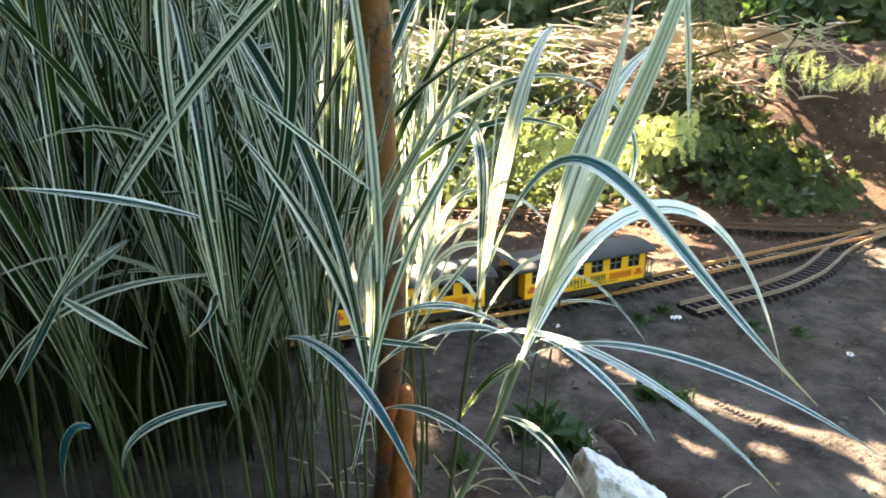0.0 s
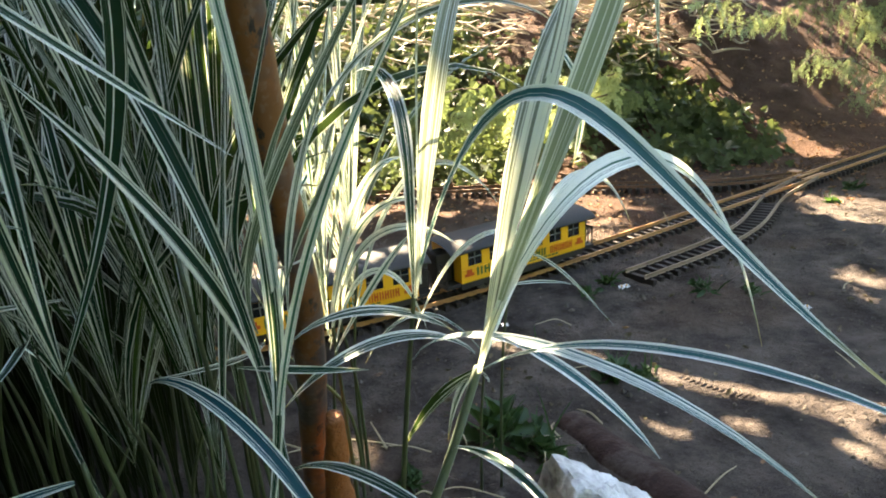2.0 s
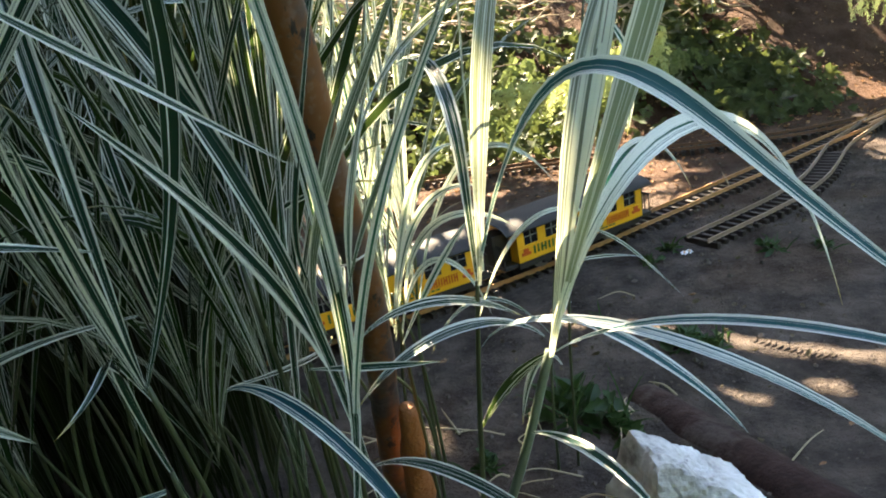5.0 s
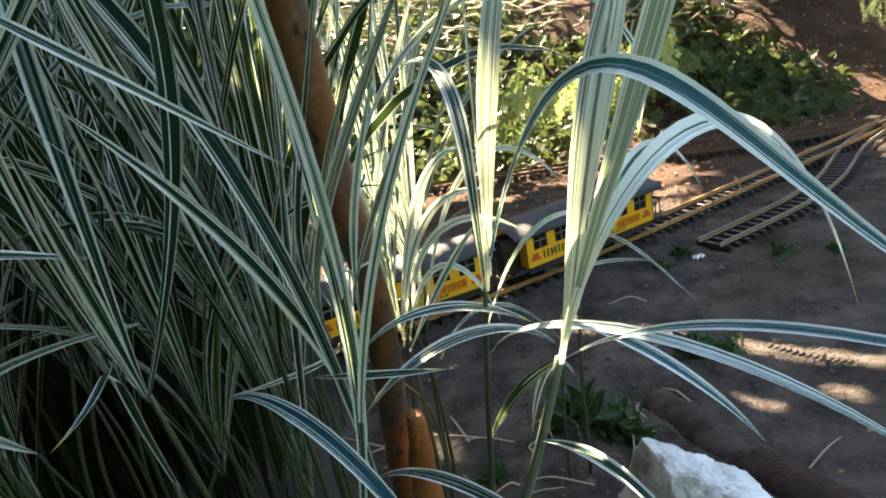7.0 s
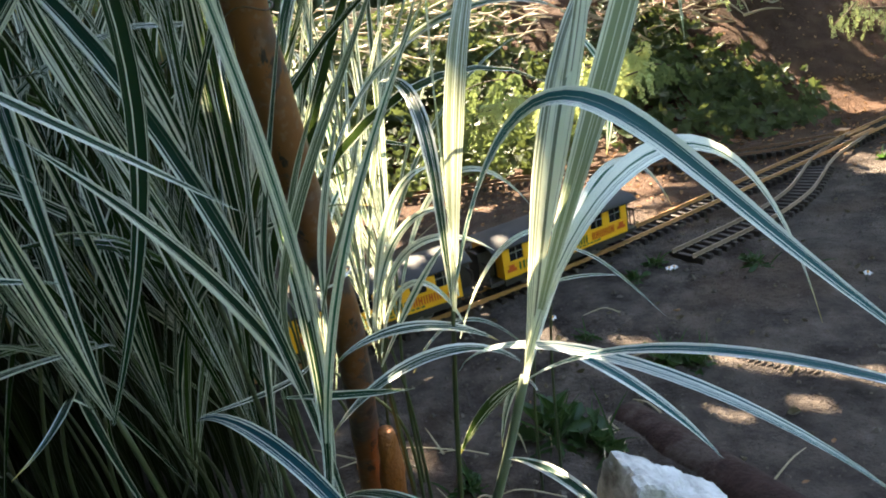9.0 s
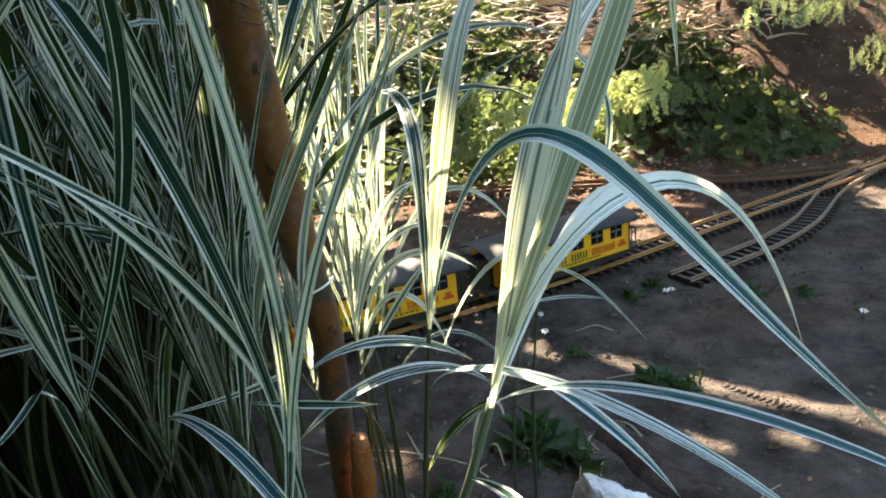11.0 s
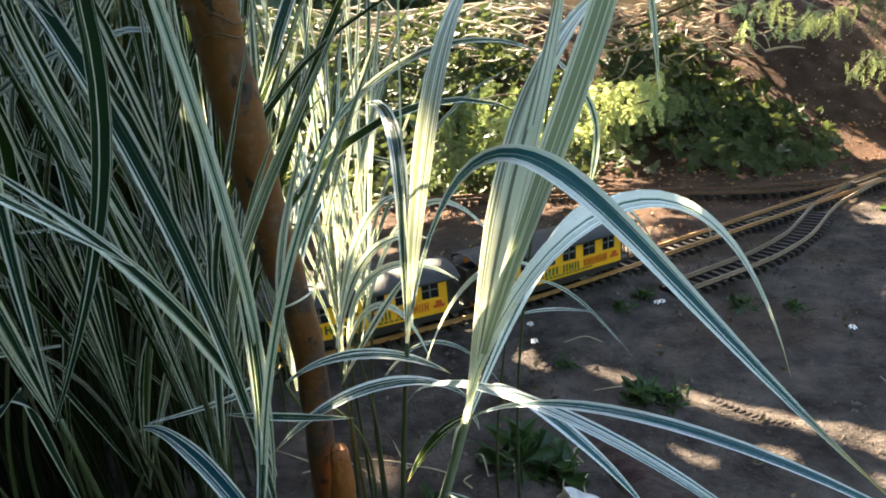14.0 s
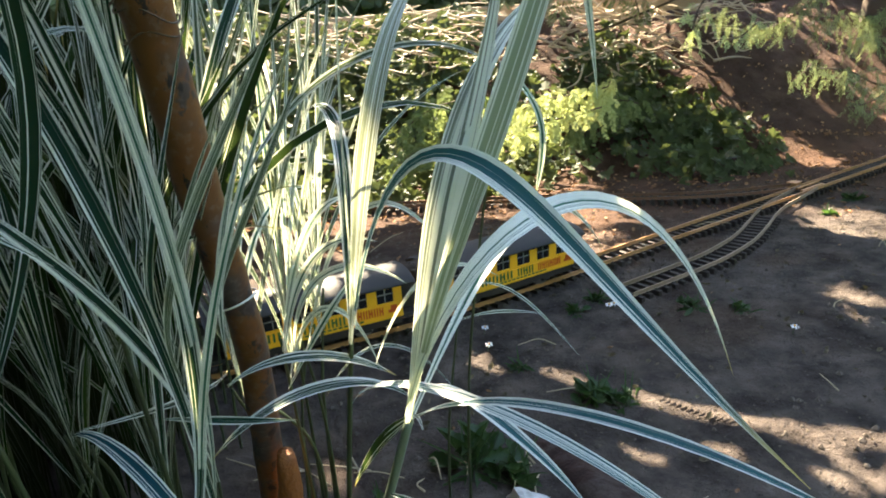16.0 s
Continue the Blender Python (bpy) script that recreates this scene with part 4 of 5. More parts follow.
def dark_blades(rng):
    """The crowded back of the stand, its deep shade put into the blade colour; no blade can be told from the next."""
    verts, faces, uvs = [], [], []
    for i in range(800):
        y = rng.uniform(0.72, 1.12)
        x = rng.uniform(-0.74 * (y - 0.15) - 0.12, -0.20 * (y - 0.15) - 0.035)
        h = rng.uniform(0.30, 0.62)
        line = bend_line((x, y, -0.005), rng.uniform(-3.1, 3.1), radians(rng.uniform(80, 90)), h, abs(rng.gauss(0.1, 0.15)), 0.0, 1.6, 7)
        v, f, uv = blade(line, rng.uniform(0.007, 0.014), facing=(rng.uniform(-0.6, 0.6), -1, 0.2), cols=3)
        o = len(verts)
        verts += v
        uvs += uv
        faces += [tuple(k + o for k in q) for q in f]
    ob = part("grass_thicket", mesh("grass_thicket", verts, faces, BLADE_SHADED, uvs))
    tagged(ob, "crowded ribbon grass at the back of the stand, coloured near-black for its shade", "grass", kind="stuff")


dark_blades(random.Random(44))


# ---- ivy on the bank ----
IVY_SHAPE = ((0, 0), (0.28, -0.12), (0.55, 0.12), (0.34, 0.30), (0.42, 0.60), (0.16, 0.58), (0, 1.0), (-0.16, 0.58), (-0.42, 0.60), (-0.34, 0.30), (-0.55, 0.12), (-0.28, -0.12))
OVAL = ((0, 0), (0.22, 0.18), (0.30, 0.45), (0.2, 0.75), (0, 1.0), (-0.2, 0.75), (-0.30, 0.45), (-0.22, 0.18))


def leaf_flat(shape, at, size, normal, turn, cup=0.15):
    """A leaf outline, fanned from its middle and cupped a little."""
    q = Vector(normal).to_track_quat("Z", "Y").to_matrix() @ Matrix.Rotation(turn, 3, "Z")
    verts = [Vector(at) + q @ Vector((0, 0.4 * size, -cup * size))]
    verts += [Vector(at) + q @ Vector((x * size, y * size, cup * size * (abs(x) - 0.3))) for x, y in shape]
    n = len(shape)
    return verts, [(0, 1 + i, 1 + (i + 1) % n) for i in range(n)]


def leaf_round(at, size, normal, turn):
    """A leaf with its middle, not its foot, at the given place."""
    v, f = leaf_flat(OVAL, (0, 0, 0), size, normal, turn)
    shift = Vector(at) - (v[1] + v[5]) / 2
    return [p + shift for p in v], f


def scatter(name, label, category, mat, pieces):
    v, f = merge(pieces)
    return tagged(part(name, mesh(name, v, f, mat, smooth=False)), label, category, kind="stuff")


def ivy(rng):
    out = []
    while len(out) < 6600:
        x, s = rng.uniform(-1.0, 1.75), rng.random() ** 0.8
        y = bank_foot(x) - 0.07 + 0.98 * s
        dense = noise.noise((x * 2.2, y * 2.2, 5.0)) + 0.80 - 3.2 * max(0.0, x - 1.02) - 0.95 * max(0.0, s - 0.35) - (2.2 * max(0.0, s - 0.42) if x > 0.68 else 0.0)
        if rng.random() > dense:
            continue
        h = rng.uniform(0.005, 0.10) * (1.0 if x < 1.0 else 0.5)
        n = (rng.gauss(0, 0.5), -0.75 + rng.gauss(0, 0.4), 0.8)
        out.append(leaf_flat(IVY_SHAPE, (x, y, ground_z(x, y) + h), rng.uniform(0.020, 0.036) if rng.random() < 0.6 else rng.uniform(0.034, 0.056), n, rng.uniform(0, 6.3)))
    return out


scatter("ivy", "dense dark green ivy covering the bank", "ivy", IVY, ivy(random.Random(3)))


# ---- conifers and twigs ----
def spray(rng, base, tip, width, mat_pieces, density=34, size=0.016):
    """A flat drooping spray of scale leaves on a branchlet."""
    a, b = Vector(base), Vector(tip)
    d = (b - a)
    side = d.cross(Vector((0, 0, 1))).normalized()
    for i in range(density):
        s = (i + rng.random()) / density
        w = width * (1 - 0.8 * s) * (0.4 + 0.6 * min(1, s * 4))
        for sgn in (-1, 1):
            p0 = a + d * s
            p1 = p0 + side * sgn * w * rng.uniform(0.7, 1.2) + d.normalized() * w * 0.9 + Vector((0, 0, -w * rng.uniform(0.2, 0.6)))
            m = 8
            for k in range(m):
                q = p0.lerp(p1, (k + 0.6) / m)
                nrm = Vector((rng.gauss(0, 0.35), -0.5 + rng.gauss(0, 0.35), 1.0))
                along = (p1 - p0).normalized() + Vector((rng.gauss(0, 0.35), rng.gauss(0, 0.35), rng.gauss(0, 0.2)))
                t = size * rng.uniform(0.6, 1.2)
                sd = along.cross(nrm).normalized() * t * 0.13
                e = q + along.normalized() * t
                mid = q + along.normalized() * t * 0.45
                mat_pieces.append(([q, mid + sd, e, mid - sd], [(0, 1, 2, 3)]))


def conifer_branch(label, mat, rng, root, tips, width, size=0.016, r=0.006):
    t = thing("conifer_branch", label, "conifer branch", "conifer branches over the bank")
    leaves = []
    for tip in tips:
        mid = Vector(root).lerp(Vector(tip), 0.5) + Vector((0, 0, 0.05))
        line = smooth_line([root, mid, tip], 8)
        part("branchlet", mesh("branchlet", *tube(line, list(np.linspace(r, 0.001, len(line))), 6), BROWN_BARK), t)
        for k in (0.35, 0.55, 0.75, 1.0):
            i = int(k * (len(line) - 1))
            p = Vector(line[max(0, i - 4)])
            e = Vector(line[i]) + Vector((rng.uniform(-0.07, 0.07), rng.uniform(-0.05, 0.05), -0.03)) * (1 if k < 1 else 0.2)
            spray(rng, p, e, width * rng.uniform(0.7, 1.1), leaves, 30, size)
    part("needles", mesh("needles", *merge(leaves), mat, smooth=False), t)
    return t


RC = random.Random(21)


def finger_spray(label, mat, rng, line, fingers, length, size=0.010, r=0.002, wide=0.11):
    """A branch with flat fingers of needles drooping from both sides of it."""
    t = thing("conifer_branch", label, "conifer branch", "conifer branches over the bank")
    pts = smooth_line(line, 12)
    part("branchlet", mesh("branchlet", *tube(pts, list(np.linspace(r, 0.0012, len(pts))), 6), BROWN_BARK), t)
    leaves = []
    for i in range(fingers):
        s = (i + rng.random()) / fingers
        p = Vector(pts[int(s * (len(pts) - 1))]) + Vector((rng.gauss(0, 0.012), rng.gauss(0, 0.02), rng.gauss(0, 0.010)))
        d = Vector((rng.gauss(-0.35, 0.6), rng.gauss(-0.3, 0.4), rng.gauss(-0.75, 0.4))).normalized()
        l = length * rng.uniform(0.5, 1.15)
        n = int(l / (0.32 * size))
        side = d.cross(Vector((0, -1, 0.4))).normalized()
        for k in range(n):
            q = p + d * l * k / n + Vector((rng.gauss(0, 0.0012), rng.gauss(0, 0.0012), -0.2 * l * (k / n) ** 2))
            for sg in (-1, 1):
                e = d + side * sg * rng.uniform(0.5, 1.0) + Vector((rng.gauss(0, 0.15), rng.gauss(0, 0.25), rng.gauss(0, 0.15)))
                e = e.normalized() * size * rng.uniform(0.7, 1.2) * (1 - 0.45 * k / n)
                w = e.cross(Vector((rng.gauss(0, 0.4), -1, 0.5))).normalized() * size * wide
                leaves.append(([q, q + e * 0.5 + w, q + e, q + e * 0.5 - w], [(0, 1, 2, 3)]))
    part("needles", mesh("needles", *merge(leaves), mat, smooth=False), t)


finger_spray("bright drooping conifer spray catching the sun", PALE_CONIFER, RC, [(0.787, 1.450, 0.531), (0.735, 1.450, 0.465), (0.723, 1.450, 0.430), (0.729, 1.450, 0.414)], 16, 0.055)
finger_spray("grey-green conifer branch hanging over the track end", CONIFER, RC, [(1.381, 1.620, 0.228), (1.249, 1.620, 0.266), (1.175, 1.620, 0.301), (1.092, 1.620, 0.314)], 60, 0.050)
finger_spray("grey-green conifer branch hanging over the track end", CONIFER, RC, [(1.455, 1.700, 0.360), (1.371, 1.700, 0.248), (1.303, 1.700, 0.213), (1.245, 1.700, 0.204)], 46, 0.045)
finger_spray("small conifer spray over the bare bank", CONIFER, RC, [(1.091, 1.620, 0.326), (1.066, 1.620, 0.303), (1.041, 1.620, 0.287)], 12, 0.030)
finger_spray("olive conifer branch above the bank", CONIFER, RC, [(1.224, 1.800, 0.482), (1.142, 1.800, 0.422), (1.042, 1.800, 0.396), (0.951, 1.800, 0.449)], 90, 0.045)
finger_spray("olive conifer branch above the bank", CONIFER, RC, [(1.536, 1.750, 0.484), (1.399, 1.750, 0.429), (1.284, 1.750, 0.411), (1.153, 1.750, 0.421)], 100, 0.060)
finger_spray("olive conifer branch above the bank", CONIFER, RC, [(1.604, 1.700, 0.349), (1.447, 1.700, 0.412), (1.339, 1.700, 0.369), (1.225, 1.700, 0.364)], 100, 0.060)
finger_spray("small conifer spray over the bare bank", PALE_CONIFER, RC, [(0.938, 1.600, 0.421), (0.902, 1.600, 0.395), (0.870, 1.600, 0.391)], 14, 0.035)
finger_spray("bright lime-green conifer spray catching the sun", LIME, RC, [(0.669, 1.740, 0.301), (0.607, 1.740, 0.287), (0.497, 1.740, 0.279), (0.400, 1.740, 0.238)], 60, 0.055, 0.016, wide=0.2)
finger_spray("bright lime-green conifer spray catching the sun", LIME, RC, [(0.628, 1.700, 0.256), (0.553, 1.700, 0.243), (0.459, 1.700, 0.225), (0.391, 1.700, 0.204)], 50, 0.050, 0.016, wide=0.2)
finger_spray("bright lime-green conifer spray catching the sun", LIME, RC, [(0.470, 1.900, 0.190), (0.420, 1.900, 0.212), (0.360, 1.900, 0.220), (0.300, 1.900, 0.200)], 40, 0.050, 0.016, wide=0.2)
for _line in ([(0.560, 2.060, 0.170), (0.480, 2.040, 0.190), (0.390, 2.020, 0.180), (0.300, 2.000, 0.150)], [(0.420, 2.080, 0.250), (0.330, 2.050, 0.260), (0.250, 2.020, 0.245), (0.180, 2.000, 0.205)],
              [(0.330, 2.000, 0.130), (0.260, 1.980, 0.150), (0.190, 1.960, 0.140), (0.130, 1.950, 0.100)], [(0.860, 2.060, 0.210), (0.790, 2.040, 0.225), (0.710, 2.020, 0.205), (0.630, 2.000, 0.160)]):
    finger_spray("leafy fern-like green spray low on the bank", FERN, RC, _line, 26, 0.075, 0.022, wide=0.22)
conifer_branch("sunlit conifer branch above the bank", CONIFER, RC, (0.95, 2.75, 0.86), [(0.66, 2.15, 0.46), (0.80, 2.10, 0.50), (0.92, 2.20, 0.44), (0.54, 2.30, 0.52)], 0.080, 0.016)


def dead_twigs(rng):
    out = []
    for i in range(330):
        x, s = rng.uniform(-0.5, 1.5), rng.uniform(0.55, 1.0)
        y = bank_foot(x) + 0.9 * s
        z = ground_z(x, y) + rng.uniform(0.03, 0.14)
        a, l = rng.gauss(0.1, 0.9), rng.uniform(0.05, 0.20)
        p = Vector((x, y, z))
        e = p + Vector((math.cos(a) * l, -abs(math.sin(a)) * l * 0.6, rng.uniform(-0.5, 0.3) * l))
        m = p.lerp(e, 0.5) + Vector((rng.gauss(0, 0.006), 0, rng.gauss(0, 0.008)))
        out.append(tube(smooth_line([p, m, e], 4), list(np.linspace(rng.uniform(0.0018, 0.006), 0.0012, 9)), 5))
    # a bleached clump at the top of the bare slope
    for i in range(60):
        x, y = rng.uniform(0.78, 1.10), rng.uniform(2.40, 2.66)
        p = Vector((x, y, ground_z(x, y) + rng.uniform(0.04, 0.16)))
        a, l = rng.gauss(0.2, 1.2), rng.uniform(0.06, 0.16)
        e = p + Vector((math.cos(a) * l, -abs(math.sin(a)) * l * 0.5, rng.uniform(-0.45, 0.35) * l))
        m = p.lerp(e, 0.5) + Vector((rng.gauss(0, 0.012), 0, rng.gauss(0, 0.014)))
        out.append(tube(smooth_line([p, m, e], 4), list(np.linspace(rng.uniform(0.003, 0.006), 0.0018, 9)), 5))
    return out


scatter("dead_twigs", "tangle of pale dead twigs on the bank", "twigs", TWIG, dead_twigs(random.Random(5)))


def fallen(label, line, r0, r1, mat):
    ob = part("fallen_branch", mesh("fallen_branch", *wobble_tube(smooth_line(line, 10), list(np.linspace(r0, r1, 10 * (len(line) - 1) + 1)), 9, 0.3, 2.0, 50), mat))
    tagged(ob, label, "branch", "fallen branches on the bank")


fallen("thick sun-bleached branch lying on the bank", [(-0.10, 2.52, 0.335), (0.0, 2.60, 0.362), (0.13, 2.70, 0.42), (0.26, 2.80, 0.47)], 0.014, 0.009, TWIG)
fallen("thick sun-bleached branch lying on the bank", [(-0.02, 2.66, 0.385), (0.08, 2.64, 0.395), (0.18, 2.66, 0.42)], 0.010, 0.006, TWIG)
fallen("long bare brown branch leaning over the bank", [(0.760, 2.300, 0.400), (0.825, 2.300, 0.411), (1.025, 2.300, 0.473), (1.188, 2.300, 0.528)], 0.005, 0.003, BROWN_BARK)


def litter(rng):
    out = []
    for i in range(2600):
        x = rng.uniform(-0.5, 2.0)
        y = rng.choice((rng.uniform(1.45, 2.05), rng.gauss(1.80, 0.15), rng.uniform(1.9, 2.9), rng.uniform(1.9, 2.9), rng.uniform(0.6, 2.3) if rng.random() < 0.10 else 2.2))
        n = (rng.gauss(0, 0.4), rng.gauss(0, 0.4) - (0.5 if y > bank_foot(x) else 0.0), 1)
        out.append(leaf_flat(OVAL, (x, y, ground_z(x, y) + rng.uniform(0.002, 0.008)), rng.uniform(0.005, 0.016), n, rng.uniform(0, 6.3), 0.25))
    return out


scatter("leaf_litter", "brown dry leaves scattered over the soil", "leaf litter", DRY_LEAF, litter(random.Random(8)))


# ---- unseen shade tree added overhead, with gaps aimed to let the sun through ----
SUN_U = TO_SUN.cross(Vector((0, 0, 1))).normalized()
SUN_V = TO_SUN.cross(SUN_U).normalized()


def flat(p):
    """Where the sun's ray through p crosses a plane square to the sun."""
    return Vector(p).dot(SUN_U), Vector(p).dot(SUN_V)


# each gap is aimed at one spot meant to catch sun: x, y, z, radius
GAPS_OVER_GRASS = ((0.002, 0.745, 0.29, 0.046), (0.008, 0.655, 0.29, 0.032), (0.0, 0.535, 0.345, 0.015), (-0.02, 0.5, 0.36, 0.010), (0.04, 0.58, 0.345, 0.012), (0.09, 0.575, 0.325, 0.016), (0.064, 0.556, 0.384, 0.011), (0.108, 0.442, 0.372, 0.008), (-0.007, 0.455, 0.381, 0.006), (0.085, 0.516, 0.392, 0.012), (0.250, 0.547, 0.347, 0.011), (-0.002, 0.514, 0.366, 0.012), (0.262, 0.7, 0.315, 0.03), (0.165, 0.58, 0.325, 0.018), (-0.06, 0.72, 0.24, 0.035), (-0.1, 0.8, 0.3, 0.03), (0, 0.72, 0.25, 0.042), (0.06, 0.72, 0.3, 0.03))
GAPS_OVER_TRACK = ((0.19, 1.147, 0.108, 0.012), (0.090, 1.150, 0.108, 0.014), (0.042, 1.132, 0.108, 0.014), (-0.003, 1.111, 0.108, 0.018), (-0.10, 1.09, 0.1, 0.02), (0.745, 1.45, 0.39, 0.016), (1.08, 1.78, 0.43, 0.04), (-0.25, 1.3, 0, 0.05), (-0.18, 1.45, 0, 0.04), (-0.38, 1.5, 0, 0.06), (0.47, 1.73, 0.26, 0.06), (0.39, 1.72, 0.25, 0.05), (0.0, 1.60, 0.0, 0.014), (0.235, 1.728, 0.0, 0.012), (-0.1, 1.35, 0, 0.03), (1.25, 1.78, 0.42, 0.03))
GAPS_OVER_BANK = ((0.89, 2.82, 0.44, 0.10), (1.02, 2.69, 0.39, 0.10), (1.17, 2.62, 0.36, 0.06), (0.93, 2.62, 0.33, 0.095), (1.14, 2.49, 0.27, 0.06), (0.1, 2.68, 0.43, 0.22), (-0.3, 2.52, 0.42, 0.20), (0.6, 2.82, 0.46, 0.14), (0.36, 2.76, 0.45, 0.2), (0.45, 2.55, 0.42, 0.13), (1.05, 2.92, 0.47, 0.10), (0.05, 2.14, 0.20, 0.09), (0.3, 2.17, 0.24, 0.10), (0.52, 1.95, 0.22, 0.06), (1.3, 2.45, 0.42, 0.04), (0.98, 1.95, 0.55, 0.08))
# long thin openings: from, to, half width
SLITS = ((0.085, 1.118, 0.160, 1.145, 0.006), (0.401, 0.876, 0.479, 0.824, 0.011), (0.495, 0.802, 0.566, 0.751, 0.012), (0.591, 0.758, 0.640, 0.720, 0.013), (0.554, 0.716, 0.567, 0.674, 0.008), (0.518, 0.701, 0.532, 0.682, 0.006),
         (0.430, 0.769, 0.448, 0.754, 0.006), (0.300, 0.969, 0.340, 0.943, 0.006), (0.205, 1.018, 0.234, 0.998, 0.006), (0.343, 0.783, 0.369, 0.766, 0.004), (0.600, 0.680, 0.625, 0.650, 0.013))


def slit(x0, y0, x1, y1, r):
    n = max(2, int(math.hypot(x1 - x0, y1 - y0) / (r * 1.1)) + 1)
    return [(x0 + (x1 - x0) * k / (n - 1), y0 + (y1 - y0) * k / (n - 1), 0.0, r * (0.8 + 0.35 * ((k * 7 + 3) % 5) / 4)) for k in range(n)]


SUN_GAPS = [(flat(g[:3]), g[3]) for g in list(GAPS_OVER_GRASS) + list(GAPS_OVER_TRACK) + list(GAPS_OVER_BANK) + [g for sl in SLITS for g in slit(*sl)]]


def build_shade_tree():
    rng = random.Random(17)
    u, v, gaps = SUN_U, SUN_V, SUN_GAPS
    t = thing("shade_tree", "unseen leafy tree added to shade the railway", "tree")
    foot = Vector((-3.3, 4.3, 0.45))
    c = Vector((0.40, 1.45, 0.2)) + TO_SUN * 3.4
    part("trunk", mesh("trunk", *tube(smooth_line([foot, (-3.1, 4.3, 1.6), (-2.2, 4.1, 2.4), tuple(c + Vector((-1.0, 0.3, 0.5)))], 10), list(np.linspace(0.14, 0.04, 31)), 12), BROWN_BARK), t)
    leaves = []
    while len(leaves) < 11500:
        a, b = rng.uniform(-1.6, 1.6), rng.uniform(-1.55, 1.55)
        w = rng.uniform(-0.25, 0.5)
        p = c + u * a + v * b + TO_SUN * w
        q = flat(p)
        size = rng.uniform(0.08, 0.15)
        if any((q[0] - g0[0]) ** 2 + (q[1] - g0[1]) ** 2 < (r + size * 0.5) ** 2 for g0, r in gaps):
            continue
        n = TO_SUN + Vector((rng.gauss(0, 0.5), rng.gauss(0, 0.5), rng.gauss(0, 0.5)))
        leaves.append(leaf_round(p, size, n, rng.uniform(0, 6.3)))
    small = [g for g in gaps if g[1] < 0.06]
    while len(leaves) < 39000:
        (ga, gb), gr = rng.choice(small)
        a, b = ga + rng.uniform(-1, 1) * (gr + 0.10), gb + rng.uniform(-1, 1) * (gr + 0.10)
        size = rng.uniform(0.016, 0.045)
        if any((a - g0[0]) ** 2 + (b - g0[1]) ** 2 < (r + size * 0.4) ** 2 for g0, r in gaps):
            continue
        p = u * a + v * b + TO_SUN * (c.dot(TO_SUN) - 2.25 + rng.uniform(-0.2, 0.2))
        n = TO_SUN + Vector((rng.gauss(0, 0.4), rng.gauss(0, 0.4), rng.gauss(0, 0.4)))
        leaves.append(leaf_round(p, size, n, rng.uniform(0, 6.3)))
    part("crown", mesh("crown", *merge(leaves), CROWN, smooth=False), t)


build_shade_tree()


def conifer_crown(rng):
    """The boughs above the bank, from which the branches hang."""
    out = []
    while len(out) < 9000:
        p = Vector((rng.uniform(0.55, 2.1), rng.uniform(1.35, 2.5), rng.uniform(0.92, 1.35)))
        q = flat(p)
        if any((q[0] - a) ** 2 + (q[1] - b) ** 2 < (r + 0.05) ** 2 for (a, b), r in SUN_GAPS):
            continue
        n = Vector((rng.gauss(0, 0.4), rng.gauss(0, 0.4), 1))
        out.append(leaf_round(p, rng.uniform(0.05, 0.10), n, rng.uniform(0, 6.3)))
    return out


_o = thing("conifer", "tall green conifer spreading over the bank", "tree")
part("trunk", mesh("trunk", *tube(smooth_line([(2.1, 2.75, 0.30), (2.08, 2.7, 0.9), (1.9, 2.5, 1.3), (1.5, 2.2, 1.45)], 8), list(np.linspace(0.06, 0.015, 25)), 10), BROWN_BARK), _o)
part("crown", mesh("crown", *merge(conifer_crown(random.Random(77))), CROWN, smooth=False), _o)


def far_hedge(rng):
    out = []
    for i in range(10500):
        x, z = rng.uniform(-3.0, 4.0), 0.3 + 0.75 * rng.random() ** 1.7
        y = 3.35 + 0.15 * noise.noise((x * 1.5, z * 1.5, 2.0)) + rng.uniform(-0.08, 0.35)
        n = (rng.gauss(0, 0.5), -1, 0.5 + rng.gauss(0, 0.4))
        out.append(leaf_flat(OVAL, (x, y, z), rng.uniform(0.05, 0.10), n, rng.uniform(0, 6.3)))
    return out


scatter("hedge", "dark green leafy hedge behind the bank", "hedge", IVY, far_hedge(random.Random(2)))
scatter("hedge", "dark dense hedge at the far end of the garden", "hedge", CROWN, [leaf_flat(OVAL, (_r.uniform(-3.0, 3.5), 3.85 + _r.uniform(-0.15, 0.15), _r.uniform(0.35, 1.3)), _r.uniform(0.08, 0.14), (_r.gauss(0, 0.4), -1, 0.4), _r.uniform(0, 6.3)) for _r in [random.Random(71)] for _k in range(8000)])


def side_hedge(rng, x0, y0, x1, y1, height, count):
    out = []
    d = Vector((x1 - x0, y1 - y0, 0))
    side = Vector((d.y, -d.x, 0)).normalized()
    for i in range(count):
        p = Vector((x0, y0, 0)) + d * rng.random() + side * rng.gauss(0, 0.10)
        n = side * rng.choice((-1, 1)) + Vector((rng.gauss(0, 0.5), rng.gauss(0, 0.5), 0.4))
        out.append(leaf_flat(OVAL, (p.x, p.y, rng.uniform(0.0, height)), rng.uniform(0.07, 0.13), n, rng.uniform(0, 6.3)))
    return out


